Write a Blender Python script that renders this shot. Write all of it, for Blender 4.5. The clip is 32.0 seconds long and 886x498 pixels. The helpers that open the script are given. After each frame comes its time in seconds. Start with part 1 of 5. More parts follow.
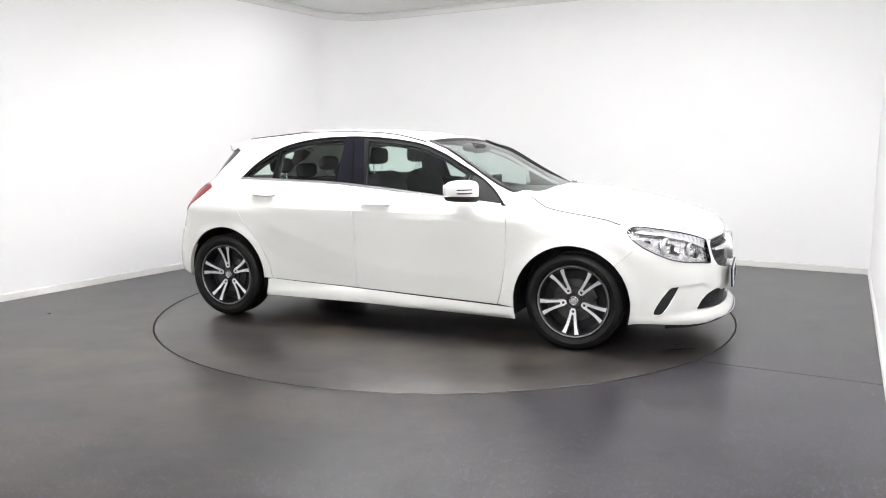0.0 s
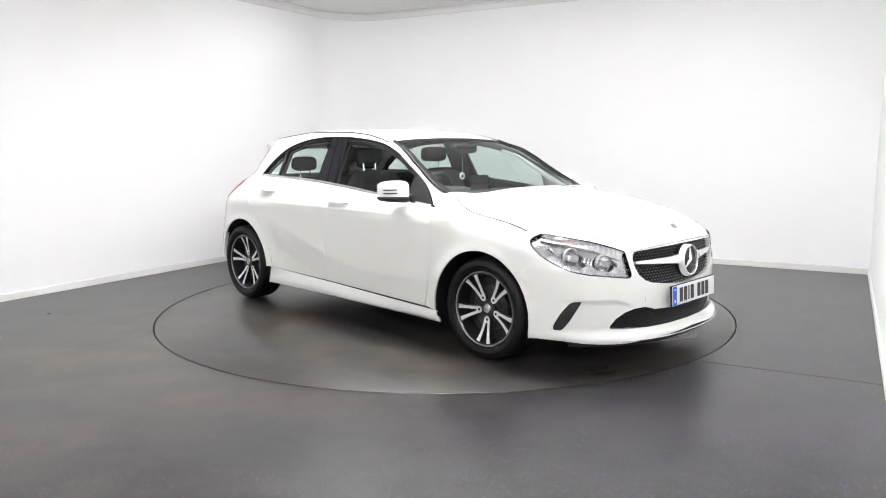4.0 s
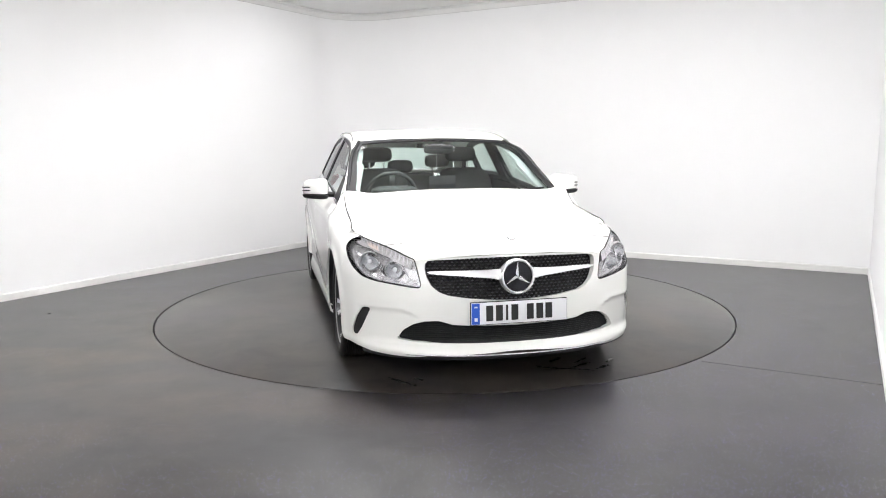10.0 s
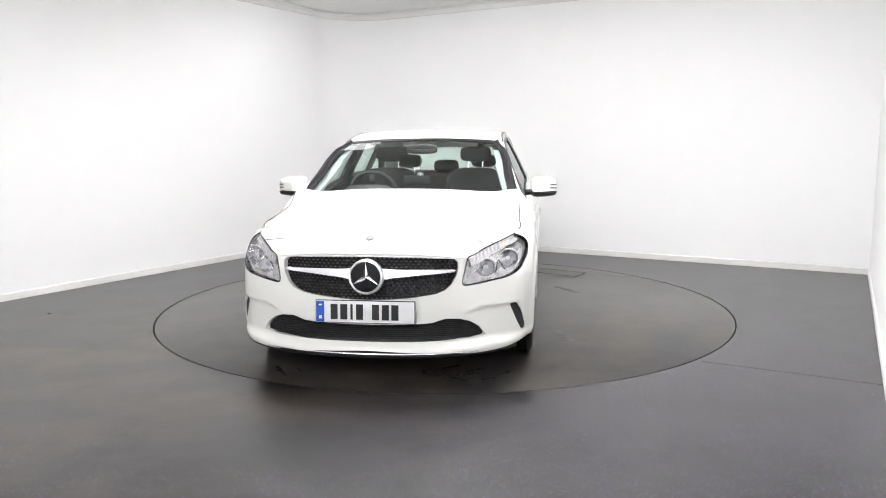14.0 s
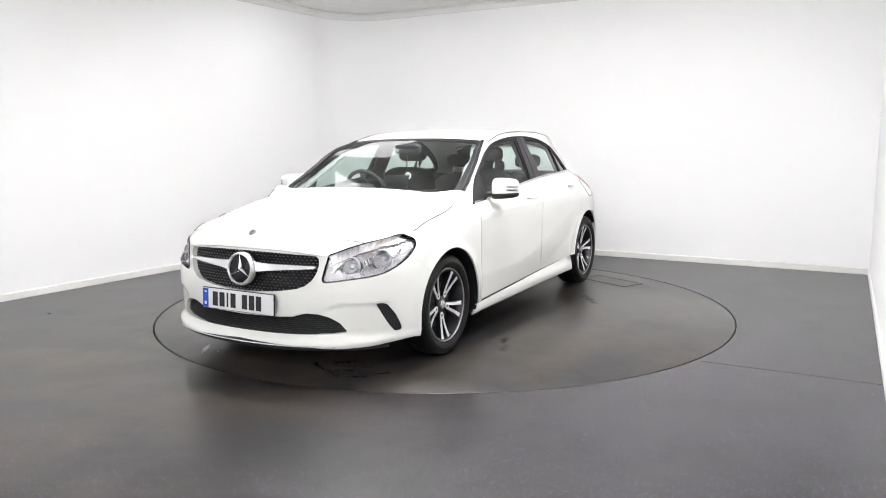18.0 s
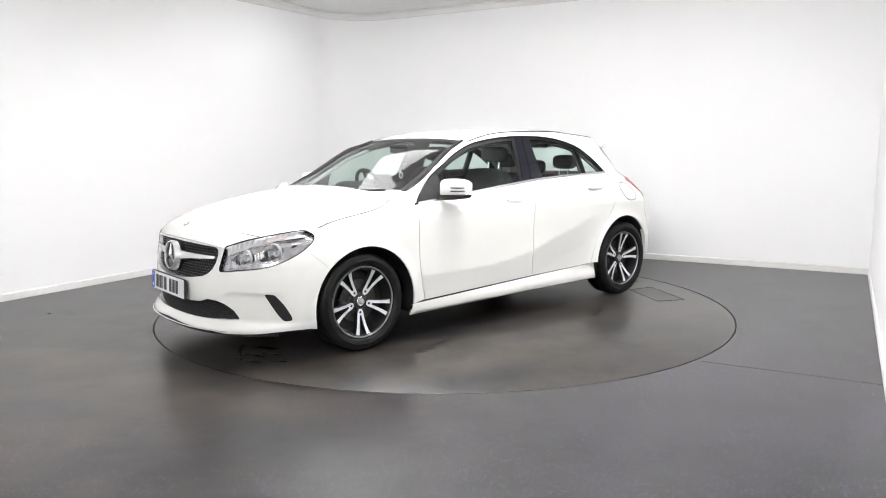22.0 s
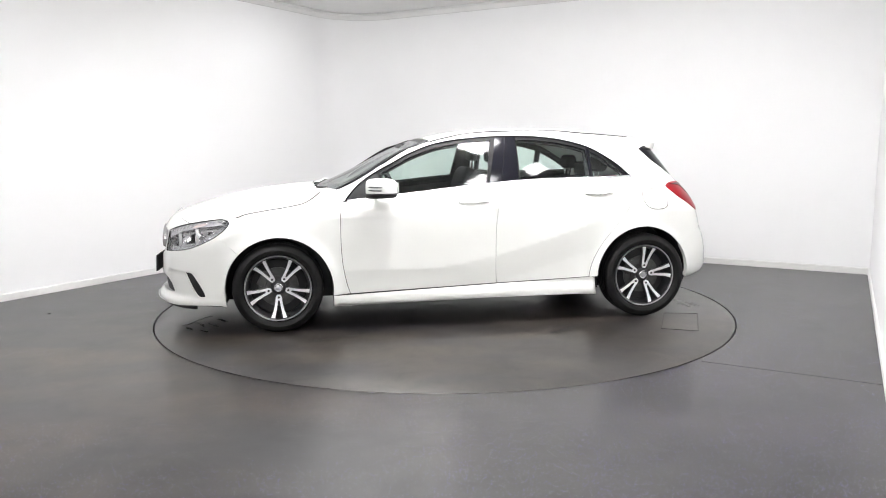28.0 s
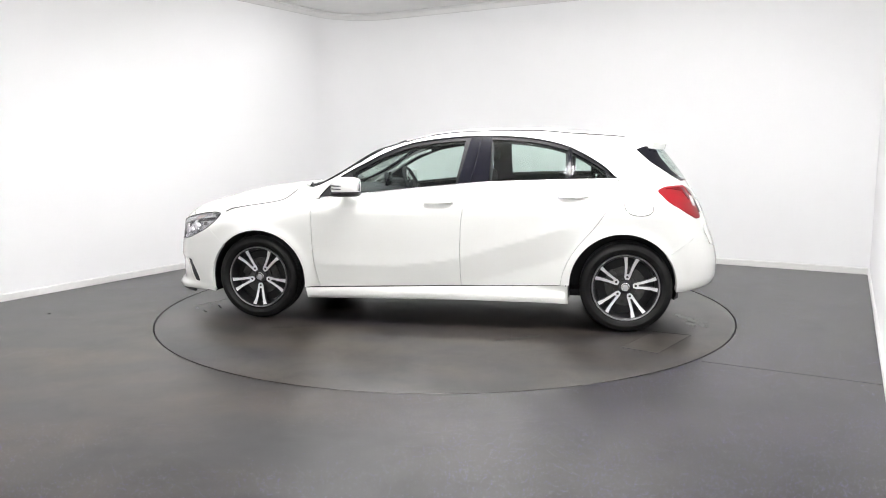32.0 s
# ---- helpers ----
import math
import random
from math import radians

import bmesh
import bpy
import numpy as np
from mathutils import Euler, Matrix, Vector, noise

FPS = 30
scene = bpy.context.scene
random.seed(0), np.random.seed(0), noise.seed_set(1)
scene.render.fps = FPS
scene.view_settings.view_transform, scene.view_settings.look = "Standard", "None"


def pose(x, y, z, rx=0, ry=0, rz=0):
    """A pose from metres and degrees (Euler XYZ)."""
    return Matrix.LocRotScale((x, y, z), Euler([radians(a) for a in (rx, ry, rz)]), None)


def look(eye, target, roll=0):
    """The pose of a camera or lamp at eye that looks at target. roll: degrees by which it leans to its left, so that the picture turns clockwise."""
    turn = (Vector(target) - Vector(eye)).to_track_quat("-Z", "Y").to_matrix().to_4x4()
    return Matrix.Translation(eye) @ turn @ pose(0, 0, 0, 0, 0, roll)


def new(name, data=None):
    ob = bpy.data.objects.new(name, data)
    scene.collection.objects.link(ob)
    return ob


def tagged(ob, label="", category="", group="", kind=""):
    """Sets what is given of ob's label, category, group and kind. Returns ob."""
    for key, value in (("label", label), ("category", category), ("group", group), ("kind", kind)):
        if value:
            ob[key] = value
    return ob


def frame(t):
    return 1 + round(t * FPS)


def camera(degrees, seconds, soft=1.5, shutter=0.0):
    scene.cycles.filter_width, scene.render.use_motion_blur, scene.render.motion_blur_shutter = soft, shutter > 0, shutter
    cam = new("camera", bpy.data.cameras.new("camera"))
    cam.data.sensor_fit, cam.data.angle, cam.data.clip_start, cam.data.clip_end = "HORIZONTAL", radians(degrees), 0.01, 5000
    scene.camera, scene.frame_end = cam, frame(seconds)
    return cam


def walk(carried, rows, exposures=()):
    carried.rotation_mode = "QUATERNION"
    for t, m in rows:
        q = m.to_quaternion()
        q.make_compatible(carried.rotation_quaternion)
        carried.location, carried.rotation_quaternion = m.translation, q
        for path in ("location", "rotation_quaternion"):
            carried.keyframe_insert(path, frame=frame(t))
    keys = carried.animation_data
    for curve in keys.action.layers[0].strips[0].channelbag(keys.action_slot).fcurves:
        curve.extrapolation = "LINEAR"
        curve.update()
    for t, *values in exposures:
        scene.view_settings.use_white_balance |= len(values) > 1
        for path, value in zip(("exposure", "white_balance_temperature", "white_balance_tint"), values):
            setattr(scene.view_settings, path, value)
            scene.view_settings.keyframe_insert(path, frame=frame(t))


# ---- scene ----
# one long take from a fixed tripod: a white hatchback on a turntable in a white photo room
EYE_Z, PITCH, ROLL = 1.3165, -8.1233, -0.329
TABLE_X, TABLE_Y, TABLE_R = 0.010, 6.052, 2.236
CAR_X, CAR_Y = -0.057, -0.133          # the car's origin in the turntable's space


def table_angle(t):
    """Turn of the turntable in degrees."""
    return -22.938 - 5.35648 * t + 0.00043973 * t * t + 0.0000905237 * t ** 3


cam = camera(61.067, 32.0, soft=1.0)
EYE = (0.0, 0.0, EYE_Z)
AIM = (0.0, math.cos(radians(PITCH)), EYE_Z + math.sin(radians(PITCH)))
walk(cam, [(0.0, look(EYE, AIM, ROLL)), (32.0, look(EYE, AIM, ROLL))],
     exposures=[(0.0, 0.1, 6500, 10), (32.0, 0.1, 6500, 10)])

# ---- light: unseen opal boxes under the white ceiling, most added to even the light ----
CEIL_Z = 2.975
world = bpy.data.worlds.new("world")
world.use_nodes = True
world.node_tree.nodes["Background"].inputs[0].default_value = (0.8, 0.85, 0.9, 1)
world.node_tree.nodes["Background"].inputs[1].default_value = 0.02
scene.world = world

ROOM_U = Vector((0.867, -0.498, 0))     # along the back wall
ROOM_V = Vector((0.498, 0.867, 0))      # along the side walls
ROOM_TURN = math.degrees(math.atan2(-0.498, 0.867))
LIGHT_COLOUR = (1.0, 0.992, 0.998)
# place along the two walls, watts, width and height; the three of 4.2 W hang by the side wall where the car's windows
# reflect lights, the rest are added to light walls and car evenly, the wide flat one to brighten the round corner
BOXES = [(-5.1, 6.5, 5.2, 1.0, 0.03), (-4.1, 4.4, 4.5, 0.56, 0.18), (-3.3, 4.4, 17, 0.56, 0.18), (-2.5, 4.4, 26, 0.56, 0.18), (-1.7, 4.4, 11, 0.34, 0.08), (-1.4, 6.0, 6, 0.3, 0.06),
         (-0.9, 5.55, 4.2, 0.3, 0.04), (-0.95, 3.7, 4.2, 0.3, 0.04), (-0.55, 4.45, 4.2, 0.3, 0.04),
         (-5.7, -0.9, 9.5, 0.56, 0.18), (-1.7, -0.9, 15, 0.56, 0.18), (-0.9, -0.9, 21, 0.56, 0.18)]


def box_place(u, v):
    return ROOM_U * u + ROOM_V * v


for u, v, watts, wide, high in BOXES:
    lamp = bpy.data.lights.new("panel_light", "AREA")
    lamp.shape, lamp.size, lamp.size_y, lamp.energy = "RECTANGLE", wide, wide, watts
    lamp.color = LIGHT_COLOUR
    ob = new("panel_light", lamp)
    p = box_place(u, v)
    ob.matrix_world = pose(p.x, p.y, CEIL_Z - high - 0.012, 0, 0, ROOM_TURN)


# ---- materials ----
def material(name, colour=(0.5, 0.5, 0.5), rough=0.5, metal=0.0, spec=0.5, coat=0.0, **more):
    m = bpy.data.materials.new(name)
    m.use_nodes = True
    b = m.node_tree.nodes["Principled BSDF"]
    b.inputs["Base Color"].default_value = (*colour, 1)
    b.inputs["Roughness"].default_value = rough
    b.inputs["Metallic"].default_value = metal
    b.inputs["Specular IOR Level"].default_value = spec
    b.inputs["Coat Weight"].default_value = coat
    b.inputs["Coat Roughness"].default_value = 0.03
    for key, value in more.items():
        b.inputs[key.replace("_", " ")].default_value = value
    return m


def node(m, kind, **values):
    n = m.node_tree.nodes.new(kind)
    for key, value in values.items():
        if key in n.inputs:
            n.inputs[key].default_value = value
    return n


def wire(m, a, out, b, into):
    m.node_tree.links.new(a.outputs[out], b.inputs[into])


def ramp(m, stops):
    r = m.node_tree.nodes.new("ShaderNodeValToRGB")
    e = r.color_ramp.elements
    while len(e) < len(stops):
        e.new(0.5)
    for k, (at, c) in enumerate(stops):
        e[k].position = at
        e[k].color = (*c, 1) if len(c) == 3 else c
    return r


def mottled(m, scale, low, high, bump=0.0, bump_scale=80.0, rough=None, coords="Object", detail=6.0):
    """Two scales of variation in colour, and fine relief."""
    b = m.node_tree.nodes["Principled BSDF"]
    c = m.node_tree.nodes.new("ShaderNodeTexCoord")
    n = node(m, "ShaderNodeTexNoise", Scale=scale, Detail=detail, Roughness=0.6)
    wire(m, c, coords, n, "Vector")
    r = ramp(m, [(0.3, low), (0.7, high)])
    wire(m, n, "Fac", r, "Fac")
    wire(m, r, "Color", b, "Base Color")
    if rough:
        k = node(m, "ShaderNodeMapRange")
        k.inputs["To Min"].default_value, k.inputs["To Max"].default_value = rough
        wire(m, n, "Fac", k, "Value")
        wire(m, k, "Result", b, "Roughness")
    if bump:
        f = node(m, "ShaderNodeTexNoise", Scale=bump_scale, Detail=3.0)
        wire(m, c, coords, f, "Vector")
        bp = node(m, "ShaderNodeBump", Strength=bump, Distance=0.002)
        wire(m, f, "Fac", bp, "Height")
        wire(m, bp, "Normal", b, "Normal")
    return m


WALL = mottled(material("white_wall_paint", rough=0.75, spec=0.3), 0.7, (0.885, 0.885, 0.887), (0.905, 0.905, 0.906), 0.06, 140)
CEILING = mottled(material("ceiling_paint", rough=0.85, spec=0.2), 1.2, (0.86, 0.855, 0.845), (0.89, 0.885, 0.875), 0.08, 120)
SKIRTING = mottled(material("skirting_paint", rough=0.42, spec=0.4), 3.0, (0.74, 0.73, 0.715), (0.82, 0.815, 0.80), 0.04, 60)
PANEL_FRAME = material("panel_frame_white", (0.8, 0.8, 0.8), 0.5)
CORNICE = mottled(material("cornice_gloss_paint", rough=0.22, spec=0.5), 3.0, (0.78, 0.775, 0.765), (0.83, 0.825, 0.815), 0.03, 50)
# opal acrylic: each box glows by its own strength, which its object colour carries
OPAL = material("opal_diffuser", (0.85, 0.85, 0.85), 0.4)
OPAL.node_tree.nodes["Principled BSDF"].inputs["Emission Strength"].default_value = 1.0
wire(OPAL, node(OPAL, "ShaderNodeObjectInfo"), "Color", OPAL.node_tree.nodes["Principled BSDF"], "Emission Color")


def vinyl_floor(name, warm, centre, reach, sparse):
    """Dark safety vinyl with mica flecks, cloudy wear, brown tyre marks and scuffs."""
    m = material(name, rough=0.4, spec=0.48)
    nt, b = m.node_tree, m.node_tree.nodes["Principled BSDF"]
    c = nt.nodes.new("ShaderNodeTexCoord")
    big = node(m, "ShaderNodeTexNoise", Scale=0.55, Detail=5.0, Roughness=0.55)
    wire(m, c, "Object", big, "Vector")
    base = ramp(m, [(0.3, (0.0187, 0.0176, 0.0185)), (0.52, (0.0246, 0.0231, 0.0244)), (0.75, (0.0325, 0.0306, 0.0320))])
    wire(m, big, "Fac", base, "Fac")
    # long soft smears
    mp = node(m, "ShaderNodeMapping")
    mp.inputs["Scale"].default_value = (0.7, 1.9, 1)
    mp.inputs["Rotation"].default_value = (0, 0, radians(-16))
    wire(m, c, "Object", mp, "Vector")
    sm = node(m, "ShaderNodeTexNoise", Scale=1.3, Detail=4.0, Distortion=0.6)
    wire(m, mp, "Vector", sm, "Vector")
    smr = ramp(m, [(0.36, (0, 0, 0)), (0.62, (1, 1, 1))])
    wire(m, sm, "Fac", smr, "Fac")
    brown = nt.nodes.new("ShaderNodeMixRGB")
    brown.inputs["Color2"].default_value = (0.053, 0.042, 0.030, 1)
    k = nt.nodes.new("ShaderNodeMath")
    k.operation = "MULTIPLY"
    way = nt.nodes.new("ShaderNodeVectorMath")
    way.operation = "DISTANCE"
    way.inputs[1].default_value = (*centre, 0)
    wire(m, c, "Object", way, 0)
    zone = node(m, "ShaderNodeMapRange")
    for key, value in (("From Min", reach * 0.25), ("From Max", reach), ("To Min", warm), ("To Max", 0.12)):
        zone.inputs[key].default_value = value
    wire(m, way, "Value", zone, "Value")
    wire(m, smr, "Color", k, 0)
    wire(m, zone, "Result", k, 1)
    wire(m, k, 0, brown, "Fac")
    wire(m, base, "Color", brown, "Color1")
    # fine grain of the sheet
    fine = node(m, "ShaderNodeTexNoise", Scale=160.0, Detail=2.0)
    wire(m, c, "Object", fine, "Vector")
    fr = ramp(m, [(0.35, (0.55, 0.55, 0.56)), (0.65, (1.38, 1.38, 1.38))])
    wire(m, fine, "Fac", fr, "Fac")
    # foot-worn mottling
    mid = node(m, "ShaderNodeTexNoise", Scale=3.2, Detail=9.0, Roughness=0.72, Distortion=0.4)
    wire(m, c, "Object", mid, "Vector")
    midr = ramp(m, [(0.36, (0.50, 0.50, 0.51)), (0.5, (0.97, 0.97, 0.97)), (0.66, (1.32, 1.31, 1.30))])
    wire(m, mid, "Fac", midr, "Fac")
    worn = nt.nodes.new("ShaderNodeMixRGB")
    worn.blend_type = "MULTIPLY"
    worn.inputs["Fac"].default_value = 1.0
    wire(m, brown, "Color", worn, "Color1")
    wire(m, midr, "Color", worn, "Color2")
    mul = nt.nodes.new("ShaderNodeMixRGB")
    mul.blend_type = "MULTIPLY"
    mul.inputs["Fac"].default_value = 1.0
    wire(m, worn, "Color", mul, "Color1")
    wire(m, fr, "Color", mul, "Color2")
    # flecks: small bright and bluish chips
    vo = node(m, "ShaderNodeTexVoronoi", Scale=135.0, Randomness=1.0)
    wire(m, c, "Object", vo, "Vector")
    near = ramp(m, [(0.0, (1, 1, 1)), (0.19, (1, 1, 1)), (0.26, (0, 0, 0))])
    wire(m, vo, "Distance", near, "Fac")
    sep = nt.nodes.new("ShaderNodeSeparateColor")
    wire(m, vo, "Color", sep, "Color")
    few = nt.nodes.new("ShaderNodeMath")
    few.operation = "GREATER_THAN"
    patchy = node(m, "ShaderNodeMapRange")
    for key, value in (("From Min", 0.35), ("From Max", 0.65), ("To Min", sparse), ("To Max", sparse - 0.4)):
        patchy.inputs[key].default_value = value
    wire(m, sm, "Fac", patchy, "Value")
    worn_off = nt.nodes.new("ShaderNodeMath")
    worn_off.operation = "MULTIPLY_ADD"
    worn_off.inputs[1].default_value = 0.55
    wire(m, zone, "Result", worn_off, 0)
    wire(m, patchy, "Result", worn_off, 2)
    wire(m, worn_off, 0, few, 1)
    wire(m, sep, "Red", few, 0)
    both = nt.nodes.new("ShaderNodeMath")
    both.operation = "MULTIPLY"
    wire(m, near, "Color", both, 0)
    wire(m, few, 0, both, 1)
    chip = ramp(m, [(0.0, (0.17, 0.14, 0.70)), (0.35, (0.23, 0.20, 0.56)), (0.7, (0.36, 0.34, 0.50)), (1.0, (0.70, 0.70, 0.76))])
    wire(m, sep, "Green", chip, "Fac")
    out = nt.nodes.new("ShaderNodeMixRGB")
    wire(m, both, 0, out, "Fac")
    wire(m, mul, "Color", out, "Color1")
    wire(m, chip, "Color", out, "Color2")
    wire(m, out, "Color", b, "Base Color")
    rr = node(m, "ShaderNodeMapRange")
    rr.inputs["To Min"].default_value, rr.inputs["To Max"].default_value = 0.25, 0.36
    wire(m, big, "Fac", rr, "Value")
    wire(m, rr, "Result", b, "Roughness")
    bp = node(m, "ShaderNodeBump", Strength=0.12, Distance=0.001)
    wire(m, fine, "Fac", bp, "Height")
    wire(m, bp, "Normal", b, "Normal")
    return m


FLOOR = vinyl_floor("safety_vinyl_floor", 0.95, (-1.8, 4.5), 2.6, 0.74)
DISC = vinyl_floor("safety_vinyl_disc", 0.62, (0.0, 0.0), 6.0, 1.1)
GAP = material("dark_gap", (0.012, 0.012, 0.012), 0.8)
SEAM = material("welded_seam", (0.045, 0.043, 0.042), 0.5)

PAINT = material("white_car_paint", (0.84, 0.845, 0.81), 0.28, spec=0.5, coat=1.0)
RUBBER = mottled(material("tyre_rubber", rough=0.45, spec=0.25), 9, (0.004, 0.004, 0.004), (0.009, 0.0088, 0.0088), 0.1, 60)
BLACK = mottled(material("black_plastic", rough=0.55, spec=0.35), 14, (0.012, 0.012, 0.013), (0.022, 0.022, 0.023), 0.05, 300)
GLOSS = material("gloss_black", (0.006, 0.006, 0.010), 0.07, spec=0.3)
SEAL = material("rubber_seal", (0.008, 0.008, 0.009), 0.4, spec=0.2)
BRIGHT = material("polished_trim", (0.84, 0.84, 0.85), 0.2, 0.7)
CHROME = material("chrome", (0.86, 0.86, 0.87), 0.09, 1.0)
SATIN = material("satin_aluminium", (0.74, 0.74, 0.75), 0.26, 1.0)
MACHINED = mottled(material("machined_alloy", rough=0.28, metal=0.35), 30, (0.74, 0.74, 0.75), (0.84, 0.84, 0.85))
RIM_EDGE = material("rim_edge_grey", (0.30, 0.30, 0.305), 0.3, 0.6)
ALLOY_DARK = material("dark_alloy_paint", (0.028, 0.028, 0.031), 0.3, 0.3, coat=0.5)
STEEL = mottled(material("brake_steel", rough=0.4, metal=0.8), 25, (0.05, 0.05, 0.05), (0.09, 0.088, 0.086))
INTERIOR = mottled(material("interior_fabric", rough=0.9, spec=0.2), 30, (0.016, 0.016, 0.018), (0.032, 0.032, 0.034), 0.2, 500)
DASH = mottled(material("dashboard_plastic", rough=0.62, spec=0.35), 22, (0.022, 0.022, 0.024), (0.036, 0.036, 0.038), 0.1, 400)
TRIM = mottled(material("pale_pillar_trim", rough=0.8, spec=0.2), 18, (0.34, 0.35, 0.35), (0.42, 0.43, 0.43), 0.1, 300)
LINER = mottled(material("headliner", rough=0.95, spec=0.1), 40, (0.10, 0.10, 0.10), (0.13, 0.13, 0.13), 0.2, 500)
BLUE = material("plate_blue", (0.02, 0.10, 0.55), 0.35)
PLATE = material("plate_white", (0.82, 0.82, 0.84), 0.35, coat=0.3)
INK = material("plate_black", (0.012, 0.012, 0.012), 0.4)
AMBER = material("indicator_amber", (0.60, 0.49, 0.45), 0.3, coat=0.5)
BLANK = material("reflector_silver", (0.84, 0.84, 0.85), 0.18, 0.9)
STRIP = mottled(material("ribbed_lens_silver", rough=0.2, metal=0.5, coat=0.3), 34, (0.62, 0.61, 0.62), (0.86, 0.85, 0.86), 0.8, 60)
BADGE_GREY = material("badge_grey", (0.30, 0.30, 0.305), 0.4, 0.3)
LAMP_GREY = material("lamp_bezel_grey", (0.42, 0.42, 0.43), 0.35, 0.4)
SLOT = material("dark_slot", (0.045, 0.045, 0.05), 0.3)
SHUT = material("shut_line_rubber", (0.02, 0.02, 0.02), 0.8)
LAMP_HOUSING = mottled(material("lamp_housing_silver", rough=0.22, metal=0.75), 26, (0.38, 0.38, 0.39), (0.72, 0.72, 0.73), 0.9, 38)
BULB = material("bulb_glass", (0.75, 0.77, 0.8), 0.05, 0.2, coat=1.0)
RED = material("tail_lens_red", (0.24, 0.004, 0.009), 0.28, spec=0.25, coat=0.08)
RED_DEEP = material("tail_lens_deep_red", (0.13, 0.002, 0.006), 0.22, spec=0.3, coat=0.1)
CLEAR_LENS = material("tail_clear_lens", (0.72, 0.62, 0.62), 0.15, 0.2, coat=1.0)


def glass(name, tint, gloss=1.0):
    """Clear pane: tinted see-through with a mirror-like surface."""
    m = bpy.data.materials.new(name)
    m.use_nodes = True
    nt = m.node_tree
    nt.nodes.remove(nt.nodes["Principled BSDF"])
    out = nt.nodes["Material Output"]
    a = node(m, "ShaderNodeBsdfTransparent")
    a.inputs["Color"].default_value = (*tint, 1)
    g = node(m, "ShaderNodeBsdfGlossy", Roughness=0.015)
    f = node(m, "ShaderNodeLayerWeight", Blend=0.5)
    mix = nt.nodes.new("ShaderNodeMixShader")
    p5 = nt.nodes.new("ShaderNodeMath")
    p5.operation = "POWER"
    p5.inputs[1].default_value = 5.0
    wire(m, f, "Facing", p5, 0)
    k = nt.nodes.new("ShaderNodeMath")
    k.operation = "MULTIPLY_ADD"
    k.inputs[1].default_value, k.inputs[2].default_value = 0.93 * gloss, 0.055 * gloss
    wire(m, p5, 0, k, 0)
    nt.links.new(k.outputs[0], mix.inputs["Fac"])
    nt.links.new(a.outputs[0], mix.inputs[1])
    nt.links.new(g.outputs[0], mix.inputs[2])
    nt.links.new(mix.outputs[0], out.inputs["Surface"])
    return m


GLASS = glass("green_tinted_glass", (0.80, 0.895, 0.86))
LENS = glass("headlamp_lens", (0.93, 0.93, 0.94), 0.55)


# ---- mesh helpers ----
def part(name, bm, mat, parent=None, label="", smooth=True, angle=35):
    me = bpy.data.meshes.new(name)
    bm.to_mesh(me)
    bm.free()
    me.materials.append(mat)
    if smooth:
        me.polygons.foreach_set("use_smooth", [True] * len(me.polygons))
        me.set_sharp_from_angle(angle=radians(angle))
    ob = new(name, me)
    if parent:
        ob.parent = parent
    return tagged(ob, label)


def boxed(bm, lo, hi, m=Matrix(), bevel=0.0, segments=2):
    r = bmesh.ops.create_cube(bm, size=1.0)
    c = (Vector(lo) + Vector(hi)) / 2
    s = Vector(hi) - Vector(lo)
    bmesh.ops.transform(bm, matrix=m @ Matrix.Translation(c) @ Matrix.Diagonal((*s, 1)), verts=r["verts"])
    if bevel:
        edges = list({e for v in r["verts"] for e in v.link_edges})
        bmesh.ops.bevel(bm, geom=edges, offset=bevel, segments=segments, affect="EDGES", profile=0.6)
    return bm


def box(lo, hi, m=Matrix(), bevel=0.0, segments=2):
    return boxed(bmesh.new(), lo, hi, m, bevel, segments)


def prism(outline, z0, z1, bevel=0.0):
    """Upright prism over a plan outline (counter-clockwise)."""
    bm = bmesh.new()
    a = [bm.verts.new((x, y, z0)) for x, y in outline]
    b = [bm.verts.new((x, y, z1)) for x, y in outline]
    n = len(a)
    bm.faces.new(a[::-1])
    top = bm.faces.new(b)
    for i in range(n):
        bm.faces.new((a[i], a[(i + 1) % n], b[(i + 1) % n], b[i]))
    bmesh.ops.recalc_face_normals(bm, faces=bm.faces)
    if bevel:
        bmesh.ops.bevel(bm, geom=list(top.edges), offset=bevel, segments=2, affect="EDGES")
    return bm


def lathe(profile, steps=48, m=Matrix(), closed=False, caps=True):
    """Turns (radius, height) pairs about the local z axis."""
    bm = bmesh.new()
    rings = []
    for r, h in profile:
        rings.append([bm.verts.new(m @ Vector((r * math.cos(2 * math.pi * k / steps), r * math.sin(2 * math.pi * k / steps), h))) for k in range(steps)])
    pairs = list(zip(rings, rings[1:])) + ([(rings[-1], rings[0])] if closed else [])
    for a, b in pairs:
        for k in range(steps):
            bm.faces.new((a[k], a[(k + 1) % steps], b[(k + 1) % steps], b[k]))
    if not closed and caps:
        if profile[0][0] > 1e-5:
            bm.faces.new(rings[0][::-1])
        if profile[-1][0] > 1e-5:
            bm.faces.new(rings[-1])
    bmesh.ops.remove_doubles(bm, verts=bm.verts, dist=1e-5)
    bmesh.ops.recalc_face_normals(bm, faces=bm.faces)
    return bm


